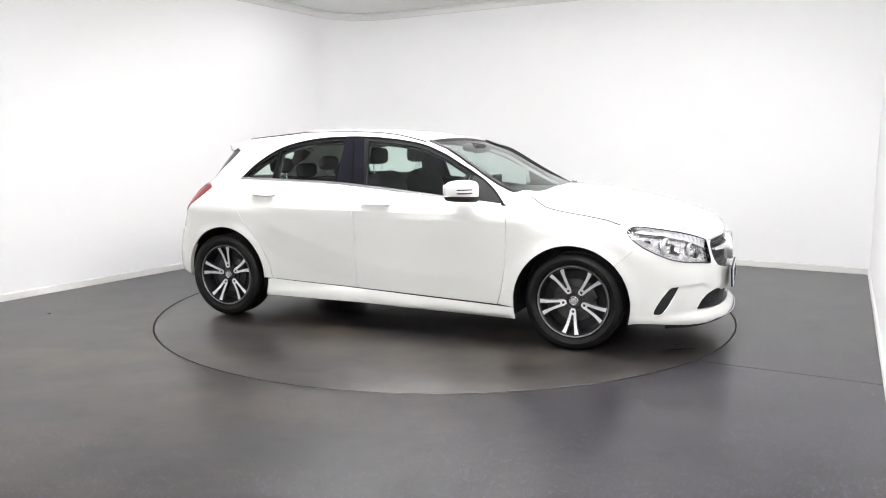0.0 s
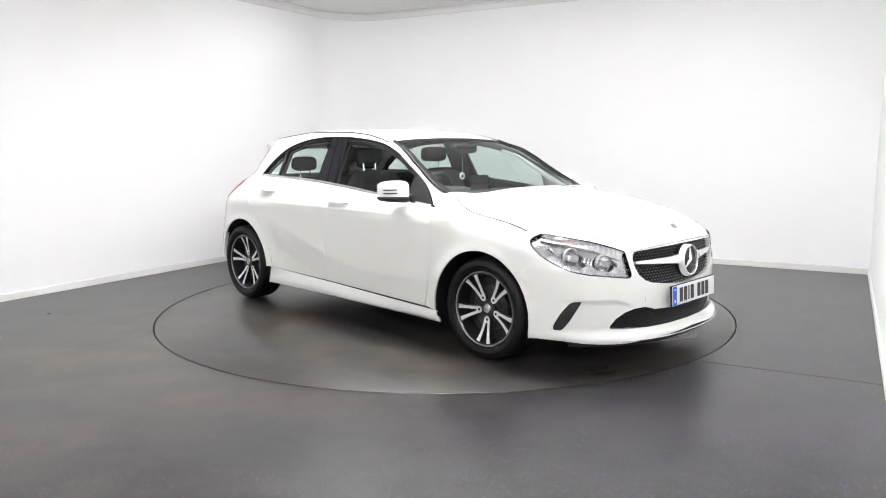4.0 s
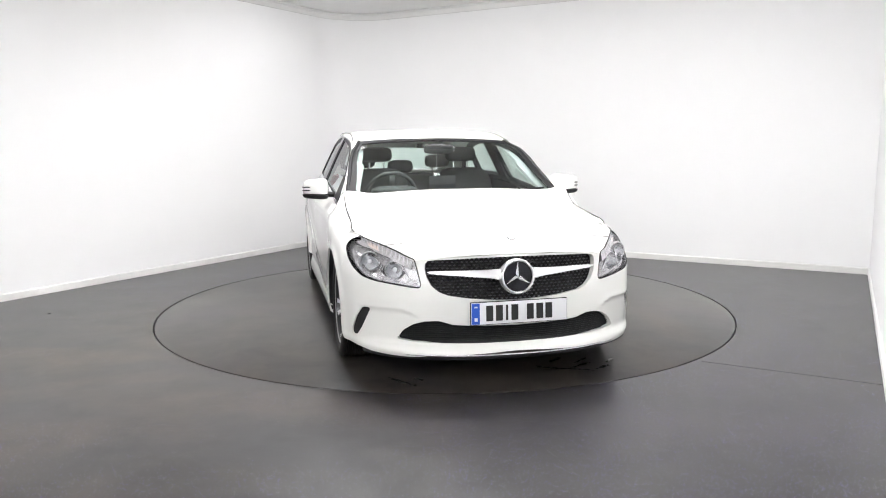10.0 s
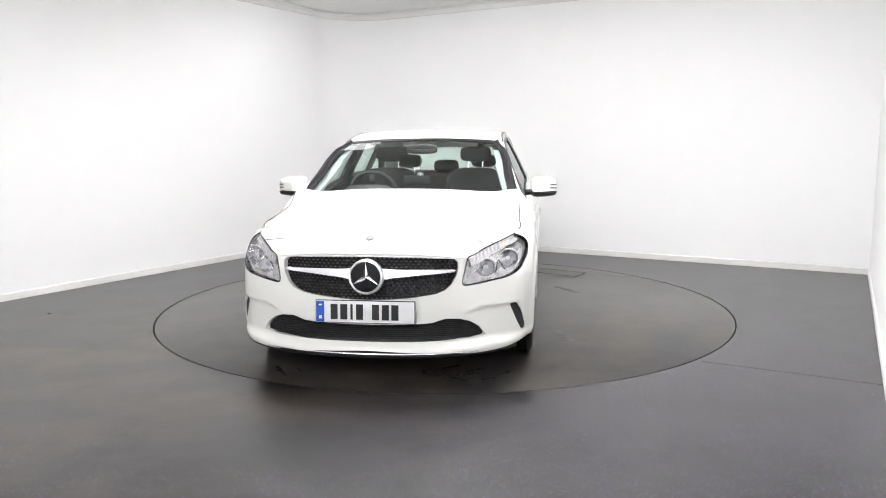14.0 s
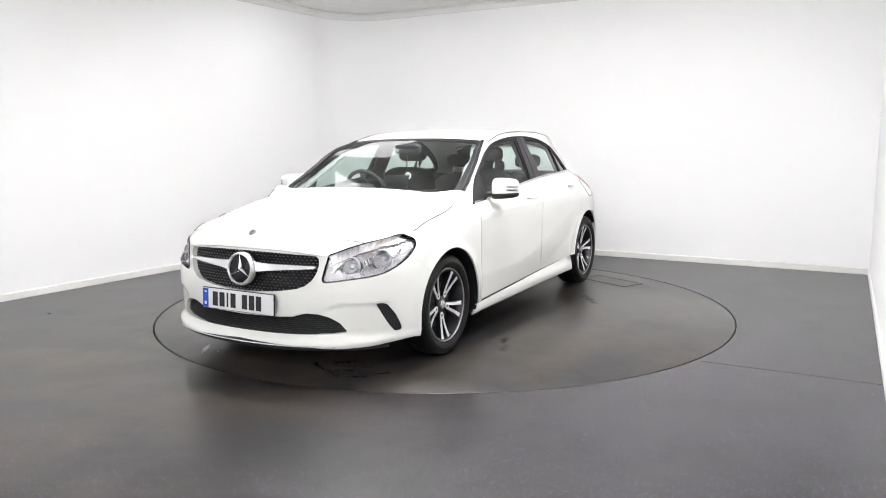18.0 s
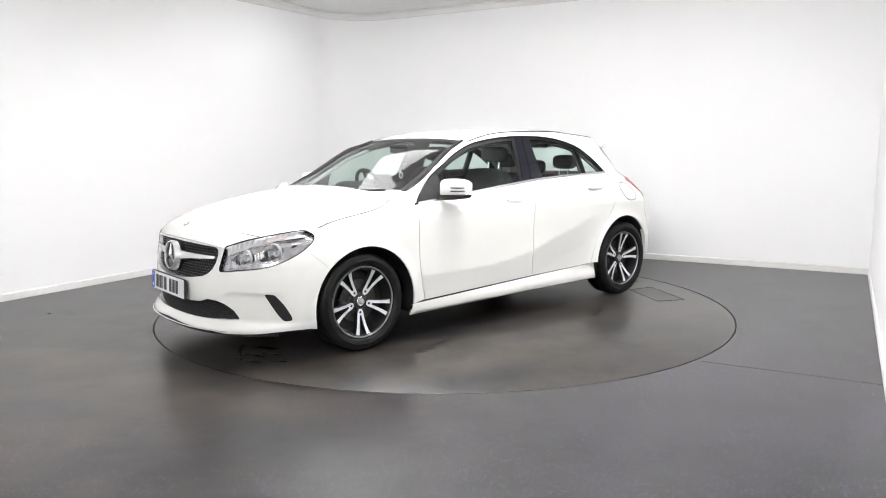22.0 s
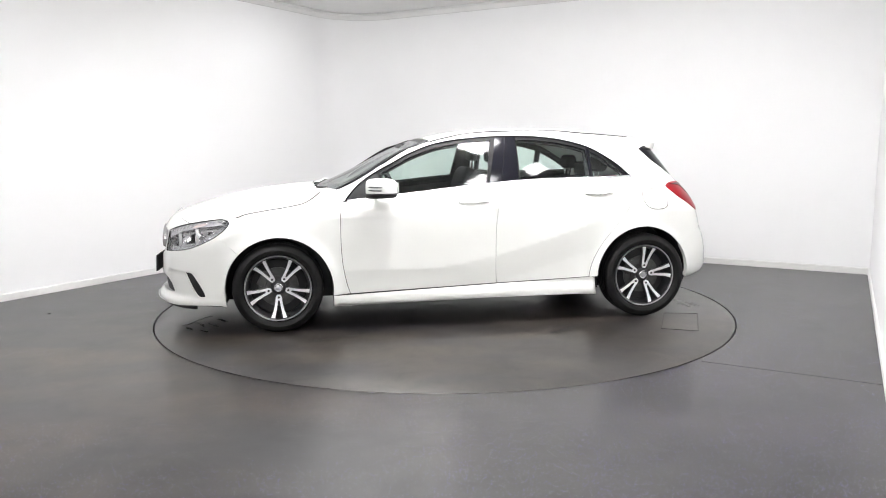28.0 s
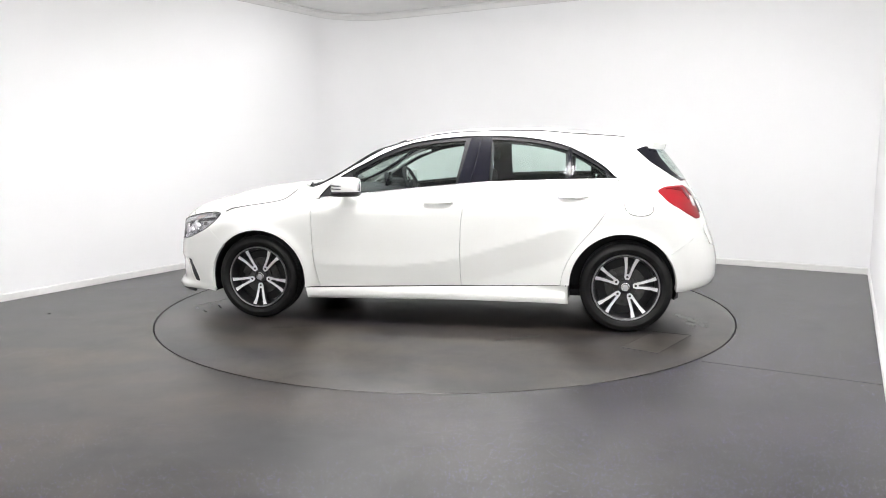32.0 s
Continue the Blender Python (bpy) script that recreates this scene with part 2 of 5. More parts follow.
def tube(points, radius, steps=8, closed=False):
    """A round rod along a line of points; radius may be a number or one per point."""
    bm = bmesh.new()
    pts = [Vector(p) for p in points]
    n = len(pts)
    rings, up = [], Vector((0.123, 0.456, 0.88)).normalized()
    for i, p in enumerate(pts):
        a, b = pts[(i - 1) % n] if closed or i else p, pts[(i + 1) % n] if closed or i < n - 1 else p
        d = (b - a).normalized()
        s = d.cross(up).normalized()
        w = d.cross(s)
        r = radius[i] if isinstance(radius, (list, tuple)) else radius
        rings.append([bm.verts.new(p + (s * math.cos(2 * math.pi * k / steps) + w * math.sin(2 * math.pi * k / steps)) * r) for k in range(steps)])
    pairs = list(zip(rings, rings[1:])) + ([(rings[-1], rings[0])] if closed else [])
    for a, b in pairs:
        for k in range(steps):
            bm.faces.new((a[k], a[(k + 1) % steps], b[(k + 1) % steps], b[k]))
    if not closed:
        bm.faces.new(rings[0][::-1])
        bm.faces.new(rings[-1])
    bmesh.ops.recalc_face_normals(bm, faces=bm.faces)
    return bm


# ---- the room ----
A_ = Vector((-6.319, 1.901))
B_ = Vector((-1.254, 10.381))
C_ = Vector((4.190, 7.275))
D_ = Vector((-0.46, -1.42))
CORNER_R = 0.65


def arc_between():
    """The rounded back corner, from the side wall to the back wall."""
    d1, d2 = (A_ - B_).normalized(), (C_ - B_).normalized()
    p, q = B_ + d1 * CORNER_R, B_ + d2 * CORNER_R
    c = B_ + (d1 + d2) * CORNER_R
    a0 = math.atan2(p.y - c.y, p.x - c.x)
    a1 = math.atan2(q.y - c.y, q.x - c.x)
    while a1 > a0:
        a1 -= 2 * math.pi
    return [Vector((c.x + CORNER_R * math.cos(a0 + (a1 - a0) * k / 24), c.y + CORNER_R * math.sin(a0 + (a1 - a0) * k / 24))) for k in range(25)]


ARC = arc_between()


def strip(points, thick, z0, z1, profile=None):
    """A wall-like strip along a plan line; the room lies to the right of the line's run, thickness goes to the left."""
    bm = bmesh.new()
    sect = profile or [(0, z0), (0, z1), (thick, z1), (thick, z0)]
    rows, n = [], len(points)
    for i, p in enumerate(points):
        a, b = points[max(i - 1, 0)], points[min(i + 1, n - 1)]
        d = (b - a).normalized()
        left = Vector((-d.y, d.x))
        rows.append([bm.verts.new((p.x + left.x * o, p.y + left.y * o, z)) for o, z in sect])
    m = len(sect)
    for a, b in zip(rows, rows[1:]):
        for k in range(m):
            bm.faces.new((a[k], a[(k + 1) % m], b[(k + 1) % m], b[k]))
    bm.faces.new(rows[0])
    bm.faces.new(rows[-1][::-1])
    bmesh.ops.recalc_face_normals(bm, faces=bm.faces)
    return bm


RUNS = {"west": [A_, ARC[0]], "corner": ARC, "north": [ARC[-1], C_], "east": [C_, D_], "south": [D_, A_]}
for key, run in RUNS.items():
    tagged(part("wall_" + key, strip(run, 0.15, 0.0, CEIL_Z), WALL, angle=30),
           "smooth white painted studio wall" + (", rounded in the room's corner" if key == "corner" else ""), "wall", kind="structure")
    skirt = [(0, 0.0), (-0.014, 0.0), (-0.014, 0.056), (-0.009, 0.062), (0, 0.064)]
    tagged(part("baseboard", strip(run, 0, 0, 0, skirt), SKIRTING, angle=30), "white painted skirting board along the wall's foot", "skirting board", kind="structure")
    cove = [(a, CEIL_Z - b) for a, b in ((0, 0.086), (-0.014, 0.086), (-0.014, 0.066), (-0.022, 0.052), (-0.026, 0.032), (-0.048, 0.018), (-0.048, 0.002), (0, 0.002))]
    tagged(part("trim", strip(run, 0, 0, 0, cove), CORNICE, angle=30), "white moulded cornice under the ceiling", "cornice", kind="structure")

outer = [A_ + Vector((-0.2, -0.1)), D_ + Vector((-0.1, -0.3)), C_ + Vector((0.3, 0.0)), B_ + Vector((0.0, 0.3))]
tagged(part("ceiling", prism([tuple(p) for p in outer], CEIL_Z, CEIL_Z + 0.12), CEILING, smooth=False), "plain pale grey ceiling over the turntable", "ceiling", kind="structure")


def ring_floor():
    """The fixed floor: one sheet with the turntable's round opening."""
    bm = bmesh.new()
    n = 160
    inner = [Vector((TABLE_X + (TABLE_R + 0.006) * math.cos(2 * math.pi * k / n), TABLE_Y + (TABLE_R + 0.006) * math.sin(2 * math.pi * k / n), 0)) for k in range(n)]
    poly = [Vector((p.x, p.y)) for p in outer]

    def far(a):
        d, best = Vector((math.cos(a), math.sin(a))), 99
        for p, q in zip(poly, poly[1:] + poly[:1]):
            e = q - p
            den = d.x * e.y - d.y * e.x
            if abs(den) > 1e-9:
                w = p - Vector((TABLE_X, TABLE_Y))
                t = (w.x * e.y - w.y * e.x) / den
                s = (w.x * d.y - w.y * d.x) / den
                if t > 0 and -1e-6 <= s <= 1 + 1e-6:
                    best = min(best, t)
        return Vector((TABLE_X + d.x * best, TABLE_Y + d.y * best, 0))

    rim = [far(2 * math.pi * k / n) for k in range(n)]
    vi = [bm.verts.new(v) for v in inner]
    vo = [bm.verts.new(v) for v in rim]
    vd = [bm.verts.new(v - Vector((0, 0, 0.06))) for v in inner]
    for k in range(n):
        j = (k + 1) % n
        bm.faces.new((vi[k], vo[k], vo[j], vi[j]))
        bm.faces.new((vd[k], vi[k], vi[j], vd[j]))
    bmesh.ops.recalc_face_normals(bm, faces=bm.faces)
    if sum(f.normal.z for f in bm.faces) < 0:
        bmesh.ops.reverse_faces(bm, faces=bm.faces)
    return bm


floor = tagged(part("floor", ring_floor(), FLOOR, smooth=False), "dark grey flecked safety vinyl floor with brown tyre smears", "floor", kind="structure")
tagged(part("floor_underlay", prism([tuple(p) for p in outer], -0.16, -0.06), GAP, smooth=False), "dark pit under the turntable", "floor", kind="structure")
for a, b in (((1.55, 4.375), (2.62, 3.78)),):
    tagged(part("floor_seam", tube([(*a, 0.0), (*((Vector(a) + Vector(b)) / 2 + Vector((0.004, 0.002))), 0.0), (*b, 0.0)], 0.0022, 6), SEAM),
           "thin welded seam line in the vinyl floor", "seam", kind="structure")

for u, v, watts, wide, high in BOXES:
    p = box_place(u, v)
    thing = tagged(new("ceiling_light"), "unseen square light box under the white ceiling", "ceiling light", "ceiling lights")
    thing.matrix_world = pose(p.x, p.y, CEIL_Z, 0, 0, ROOM_TURN)
    w = wide / 2
    part("frame", box((-w - 0.012, -w - 0.012, -0.014), (w + 0.012, w + 0.012, 0), Matrix(), 0.003), PANEL_FRAME, thing, "white metal tray", smooth=False)
    # the glowing sides are added to lift the upper walls
    glow = part("diffuser", box((-w, -w, -high), (w, w, -0.012), Matrix(), 0.01), OPAL, thing, "glowing opal box", smooth=False)
    k = 1.17 * watts / (math.pi * wide * wide)
    glow.color = (k * LIGHT_COLOUR[0], k * LIGHT_COLOUR[1], k * LIGHT_COLOUR[2], 1)

# ---- turntable ----
turntable = tagged(new("turntable"), "round turntable with a dark vinyl top, flush in the floor", "turntable")
part("disc", lathe([(0, -0.05), (TABLE_R - 0.006, -0.05), (TABLE_R - 0.006, -0.001), (TABLE_R - 0.008, 0.0), (0, 0.0)], 160), DISC, turntable, angle=60)

# ---- the car: x forward, y to its left, z up, origin on the ground midway between the axles ----
from mathutils.geometry import delaunay_2d_cdt


def curve(*pairs):
    """Smooth function through (x, y) pairs given in rising x (monotone where the pairs are)."""
    xs, ys = [p[0] for p in pairs], [p[1] for p in pairs]
    n = len(xs)
    d = [(ys[i + 1] - ys[i]) / (xs[i + 1] - xs[i]) for i in range(n - 1)]
    m = [d[0]] + [0.0 if d[i - 1] * d[i] <= 0 else 2 * d[i - 1] * d[i] / (d[i - 1] + d[i]) for i in range(1, n - 1)] + [d[-1]]

    def f(x):
        if x <= xs[0]:
            return ys[0]
        if x >= xs[-1]:
            return ys[-1]
        lo, hi = 0, n - 1
        while hi - lo > 1:
            mid = (lo + hi) // 2
            if xs[mid] <= x:
                lo = mid
            else:
                hi = mid
        h = xs[lo + 1] - xs[lo]
        t = (x - xs[lo]) / h
        return (ys[lo] * (1 + 2 * t) * (1 - t) ** 2 + m[lo] * h * t * (1 - t) ** 2
                + ys[lo + 1] * t * t * (3 - 2 * t) + m[lo + 1] * h * t * t * (t - 1))
    return f


def clamp(x, a=0.0, b=1.0):
    return a if x < a else b if x > b else x


def ease(x, a, b):
    t = clamp((x - a) / (b - a))
    return t * t * (3 - 2 * t)


# plan of the body's widest line, nose to tail; g runs along it
PLAN = ((2.238, 0), (2.232, 0.16), (2.208, 0.33), (2.155, 0.50), (2.085, 0.64), (1.985, 0.757), (1.85, 0.832), (1.68, 0.873),
        (1.35, 0.888), (0.9, 0.880), (0.4, 0.876), (0.0, 0.878), (-0.5, 0.884), (-1.0, 0.889), (-1.35, 0.886), (-1.58, 0.868),
        (-1.77, 0.815), (-1.90, 0.71), (-1.985, 0.52), (-2.025, 0.27), (-2.035, 0.0))
ARCS = [0.0]
for (x0, y0), (x1, y1) in zip(PLAN, PLAN[1:]):
    ARCS.append(ARCS[-1] + math.hypot(x1 - x0, y1 - y0))
G_END = ARCS[-1]
plan_x = curve(*[(g, p[0]) for g, p in zip(ARCS, PLAN)])
plan_y = curve(*[(g, p[1]) for g, p in zip(ARCS, PLAN)])


def invert(f, value, lo, hi, rising):
    for _ in range(40):
        mid = (lo + hi) / 2
        if (f(mid) < value) == rising:
            lo = mid
        else:
            hi = mid
    return (lo + hi) / 2


def g_at_x(x):
    return invert(plan_x, x, 0.0, G_END, False)


def g_at_front_y(y):
    return invert(plan_y, y, 0.0, ARCS[8], True)


# height profiles
belt_z = curve((-2.0, 1.052), (-1.295, 1.046), (-0.82, 1.040), (-0.41, 1.027), (0.0, 0.993), (0.4, 0.953), (0.8, 0.912), (0.9, 0.903), (1.3, 0.86))
belt_y = curve((-2.0, 0.60), (-1.7, 0.635), (-1.295, 0.695), (-0.9, 0.752), (-0.4, 0.785), (0.0, 0.795), (0.86, 0.803), (1.2, 0.80))
crease_z = curve((-1.0, 0.745), (-0.81, 0.681), (-0.61, 0.622), (-0.41, 0.561), (-0.21, 0.505), (0.074, 0.449), (0.4, 0.421), (0.9, 0.424))
wing_z = curve((0.80, 1.045), (0.87, 1.021), (0.94, 1.014), (0.997, 1.004), (1.05, 0.964), (1.10, 0.926), (1.15, 0.897), (1.225, 0.878), (1.433, 0.846), (1.645, 0.812), (1.744, 0.796), (1.9, 0.77), (2.05, 0.745), (2.24, 0.72))
nose_in = curve((0.17, -0.028), (0.205, -0.036), (0.226, -0.030), (0.262, 0.010), (0.30, 0.004), (0.39, 0.0), (0.48, 0.003), (0.60, 0.022), (0.66, 0.034), (0.72, 0.042), (0.78, 0.05), (0.9, 0.075), (1.4, 0.2))
tail_in = curve((0.17, 0.17), (0.27, 0.12), (0.32, 0.02), (0.37, 0.0), (0.46, 0.0), (0.53, 0.012), (0.63, 0.042), (0.70, 0.07), (0.80, 0.105), (0.92, 0.17), (1.0, 0.215), (1.06, 0.25), (1.28, 0.42), (1.45, 0.56))


def side_ratio(x, z):
    """Half-width at a height as a share of the plan's."""
    low = 0.0
    zc = crease_z(x)
    along = ease(x, -1.05, -0.85) * (1 - ease(x, 0.86, 0.98))
    low += 0.095 * clamp(zc - z, 0.0, 0.20) * along
    low += 0.0025 * math.exp(-((z - zc - 0.10) / 0.08) ** 2) * along
    low += 0.010 * ease(0.30 - z, 0.0, 0.12) + 0.022 * ease(0.24 - z, 0, 0.09)
    low -= 0.0045 * math.exp(-((z - 0.842) / 0.016) ** 2) * ease(x, -1.15, -0.7) * (1 - ease(x, 1.2, 1.6))
    for hx, hz, r in ((1.338, 0.30, 0.372), (-1.327, 0.325, 0.362)):
        d = math.hypot(x - hx, z - hz) - r
        if d < 0.2:
            low -= 0.013 * math.exp(-(d / 0.045) ** 2) * (1 - ease(z, 0.62, 0.78))
    front = 1 - low / 0.88 - (0.125 - 0.035 * ease(x, 1.35, 1.75)) * (1 - 0.75 * ease(x, 1.80, 2.03)) * clamp((z - 0.63) / (wing_z(max(x, 0.99)) - 0.63)) ** 4.6
    zb, yb = belt_z(x), belt_y(x) / 0.88
    t = clamp((z - 0.80) / (zb - 0.80))
    if z <= zb:
        side = 1 - low / 0.88 + (yb - 1) * t ** 1.7
    else:
        h = z - zb
        side = yb - (0.44 * h + 0.22 * h * h) / 0.88
    w = ease(x, 0.86, 1.14)
    return side * (1 - w) + front * w


def shell(g, z):
    """A point of the body's flank, nose or tail; g < 0 is the car's right."""
    s = -1.0 if g < 0 else 1.0
    g = abs(g)
    x, y = plan_x(g), plan_y(g)
    r = side_ratio(x, z)
    wf = clamp((x - 1.25) / 0.98) ** 1.3
    wr = clamp((-0.95 - x) / 1.085) ** 1.25
    sweep = 0.15 * ease(z, 0.58, 0.82) * ease(y, 0.52, 0.78) * ease(x, 1.45, 1.9)
    # ledge over the side vents
    zl = 0.392 + 0.045 * ease(y, 0.46, 0.62)
    ledge = 0.009 * (1 - ease(z, zl - 0.020, zl + 0.006)) * ease(z, 0.215, 0.29) * ease(y, 0.48, 0.60) * ease(x, 1.88, 1.97)
    return Vector((x - wf * nose_in(z) - sweep + wr * tail_in(z) - ledge, s * (y * r - 0.6 * ledge), z))


def G(x, z):
    """Where along the plan line the flank has this x at this height."""
    lo, hi = 0.0, G_END
    for _ in range(26):
        mid = (lo + hi) / 2
        if shell(mid, z).x > x:
            lo = mid
        else:
            hi = mid
    return (lo + hi) / 2


# the upper surface: bonnet, and screen with roof
bonnet_mid = curve((0.9, 1.012), (1.15, 1.005), (1.4, 0.984), (1.62, 0.948), (1.82, 0.902), (1.98, 0.857), (2.08, 0.820), (2.13, 0.799), (2.16, 0.777), (2.18, 0.753), (2.195, 0.726), (2.21, 0.715), (2.24, 0.700))
roof_mid = curve((-1.76, 1.25), (-1.72, 1.283), (-1.616, 1.312), (-1.455, 1.344), (-1.386, 1.360), (-1.157, 1.387), (-0.93, 1.408), (-0.70, 1.424), (-0.47, 1.424), (-0.24, 1.418),
                 (-0.01, 1.399), (0.13, 1.374), (0.27, 1.337), (0.40, 1.286), (0.56, 1.215), (0.733, 1.128), (0.92, 1.040), (1.10, 0.965), (1.25, 0.90), (1.5, 0.79))
roof_drop = curve((-1.8, 0.028), (-1.3, 0.030), (-0.9, 0.028), (-0.4, 0.024), (0.0, 0.020), (0.3, 0.022), (0.5, 0.0), (1.1, 0.0))
roof_bow = curve((-1.8, -0.26), (-1.3, -0.12), (-0.5, 0.0), (0.0, 0.02), (0.27, 0.01), (0.45, 0.06), (0.6, 0.115), (0.75, 0.17), (0.9, 0.21), (1.1, 0.22))


nose_bow = curve((0, 0), (0.16, 0.006), (0.33, 0.030), (0.5, 0.083), (0.64, 0.153), (0.757, 0.253), (0.832, 0.36))


def bonnet_bow(u, y):
    return ease(u, 1.2, 2.1) * nose_bow(abs(y))


lamp_z = curve((0.53, 0.706), (0.56, 0.716), (0.60, 0.734), (0.68, 0.765), (0.73, 0.781), (0.77, 0.791), (0.80, 0.796), (0.832, 0.797))


def set_edge(g):
    """Height of the shut line along lamp and wing, or None where surfaces simply meet."""
    x, y = plan_x(g), plan_y(g)
    if x > plan_x(g_at_front_y(0.832)):
        return lamp_z(y) if y > 0.53 else None
    if x > 0.955:
        k = ease(x, 1.62, 1.80)
        return wing_z(shell(g, 0.79).x) * (1 - k) + 0.799 * k
    return None


EDGE_ROWS = []
for k in range(60):
    g = g_at_front_y(0.60) + (g_at_x(0.997) - g_at_front_y(0.60)) * k / 59
    q = shell(g, set_edge(g))
    EDGE_ROWS.append((q.x + bonnet_bow(q.x + 0.1, q.y), q.y, q.z))
EDGE_ROWS.sort()
EDGE_ROWS = [EDGE_ROWS[0]] + [b for a, b in zip(EDGE_ROWS, EDGE_ROWS[1:]) if b[0] - a[0] > 1e-4]
edge_y_of = curve(*[(u, y) for u, y, z in EDGE_ROWS])
edge_z_of = curve(*[(u, z) for u, y, z in EDGE_ROWS])
U_TOP = EDGE_ROWS[-1][0]


def bonnet(u, y):
    v = min(u, U_TOP)
    drop = max(bonnet_mid(v) - edge_z_of(v), 0.008)
    a = abs(y) / edge_y_of(v)
    ridge = 0.006 * math.exp(-((abs(y) - 0.43 - 0.10 * (2.2 - u)) / 0.03) ** 2) * ease(2.2 - u, 0.02, 0.3) * ease(u, 1.1, 1.3)
    return Vector((u - bonnet_bow(u, y), y, bonnet_mid(u) - drop * a ** 2.6 + ridge))


def roof(u, y):
    a = abs(y) / 0.60
    roll = max(0.0, abs(y) - 0.50)
    return Vector((u - roof_bow(u) * y * y, y, roof_mid(u) - roof_drop(u) * a ** 2.2 - 0.9 * roll * roll * (1 - ease(u, 0.05, 0.45))))


def upper_z(x, y):
    """Height of the upper surface over a point of the plan."""
    u = x
    for _ in range(6):
        u = x + bonnet_bow(u, y)
    zb = bonnet(u, y).z if u > 1.03 else -1
    u2 = x
    for _ in range(6):
        u2 = x + roof_bow(u2) * y * y
    zr = roof(u2, y).z if u2 < 1.5 else -1
    return max(zb, zr)


def edge_z(g):
    """Height at which the flank meets the upper surface."""
    z = set_edge(g)
    if z is not None:
        return z
    z = 1.45
    while z > 0.6:
        p = shell(g, z)
        if upper_z(p.x, p.y) > z:
            break
        z -= 0.012
    lo, hi = z, z + 0.012
    for _ in range(12):
        mid = (lo + hi) / 2
        p = shell(g, mid)
        if upper_z(p.x, p.y) > mid:
            lo = mid
        else:
            hi = mid
    return lo


EDGE_G = [G_END * k / 240 for k in range(241)]
EDGE_Z = [edge_z(g) for g in EDGE_G]
for _ in range(3):       # ease the foot of the windscreen pillar and the lamp corner
    EDGE_Z = [(EDGE_Z[k - 1] + EDGE_Z[k] + EDGE_Z[k + 1]) / 3 if 0 < k < 240 and (0.7 < plan_x(EDGE_G[k]) < 0.98 or 1.6 < plan_x(EDGE_G[k]) < 2.1) else EDGE_Z[k] for k in range(241)]


def top_z(g):
    g = abs(g) / G_END * 240
    k = min(int(g), 239)
    return EDGE_Z[k] * (1 - (g - k)) + EDGE_Z[k + 1] * (g - k)


# ---- sheet parts cut from those surfaces ----
def dense(outline, step, closed=True):
    out, n = [], len(outline)
    for i in range(n if closed else n - 1):
        a, b = outline[i], outline[(i + 1) % n]
        k = max(1, int(math.hypot(b[0] - a[0], b[1] - a[1]) / step))
        out += [(a[0] + (b[0] - a[0]) * j / k, a[1] + (b[1] - a[1]) * j / k) for j in range(k)]
    return out if closed else out + [outline[-1]]


def inside(p, poly):
    x, y = p
    hit, n = False, len(poly)
    for i in range(n):
        x0, y0 = poly[i]
        x1, y1 = poly[i - 1]
        if (y0 > y) != (y1 > y) and x < (x1 - x0) * (y - y0) / (y1 - y0) + x0:
            hit = not hit
    return hit


def rounded(outline, r, steps=5):
    """Rounds the corners of an outline."""
    out, n = [], len(outline)
    for i in range(n):
        a, b, c = (Vector(outline[k % n]) for k in (i - 1, i, i + 1))
        la, lc = (a - b).length, (c - b).length
        k = min(r, la * 0.45, lc * 0.45)
        p, q = b + (a - b) * k / la, b + (c - b) * k / lc
        for j in range(steps + 1):
            t = j / steps
            w = p * (1 - t) ** 2 + b * 2 * t * (1 - t) + q * t * t
            out.append((w.x, w.y))
    return out


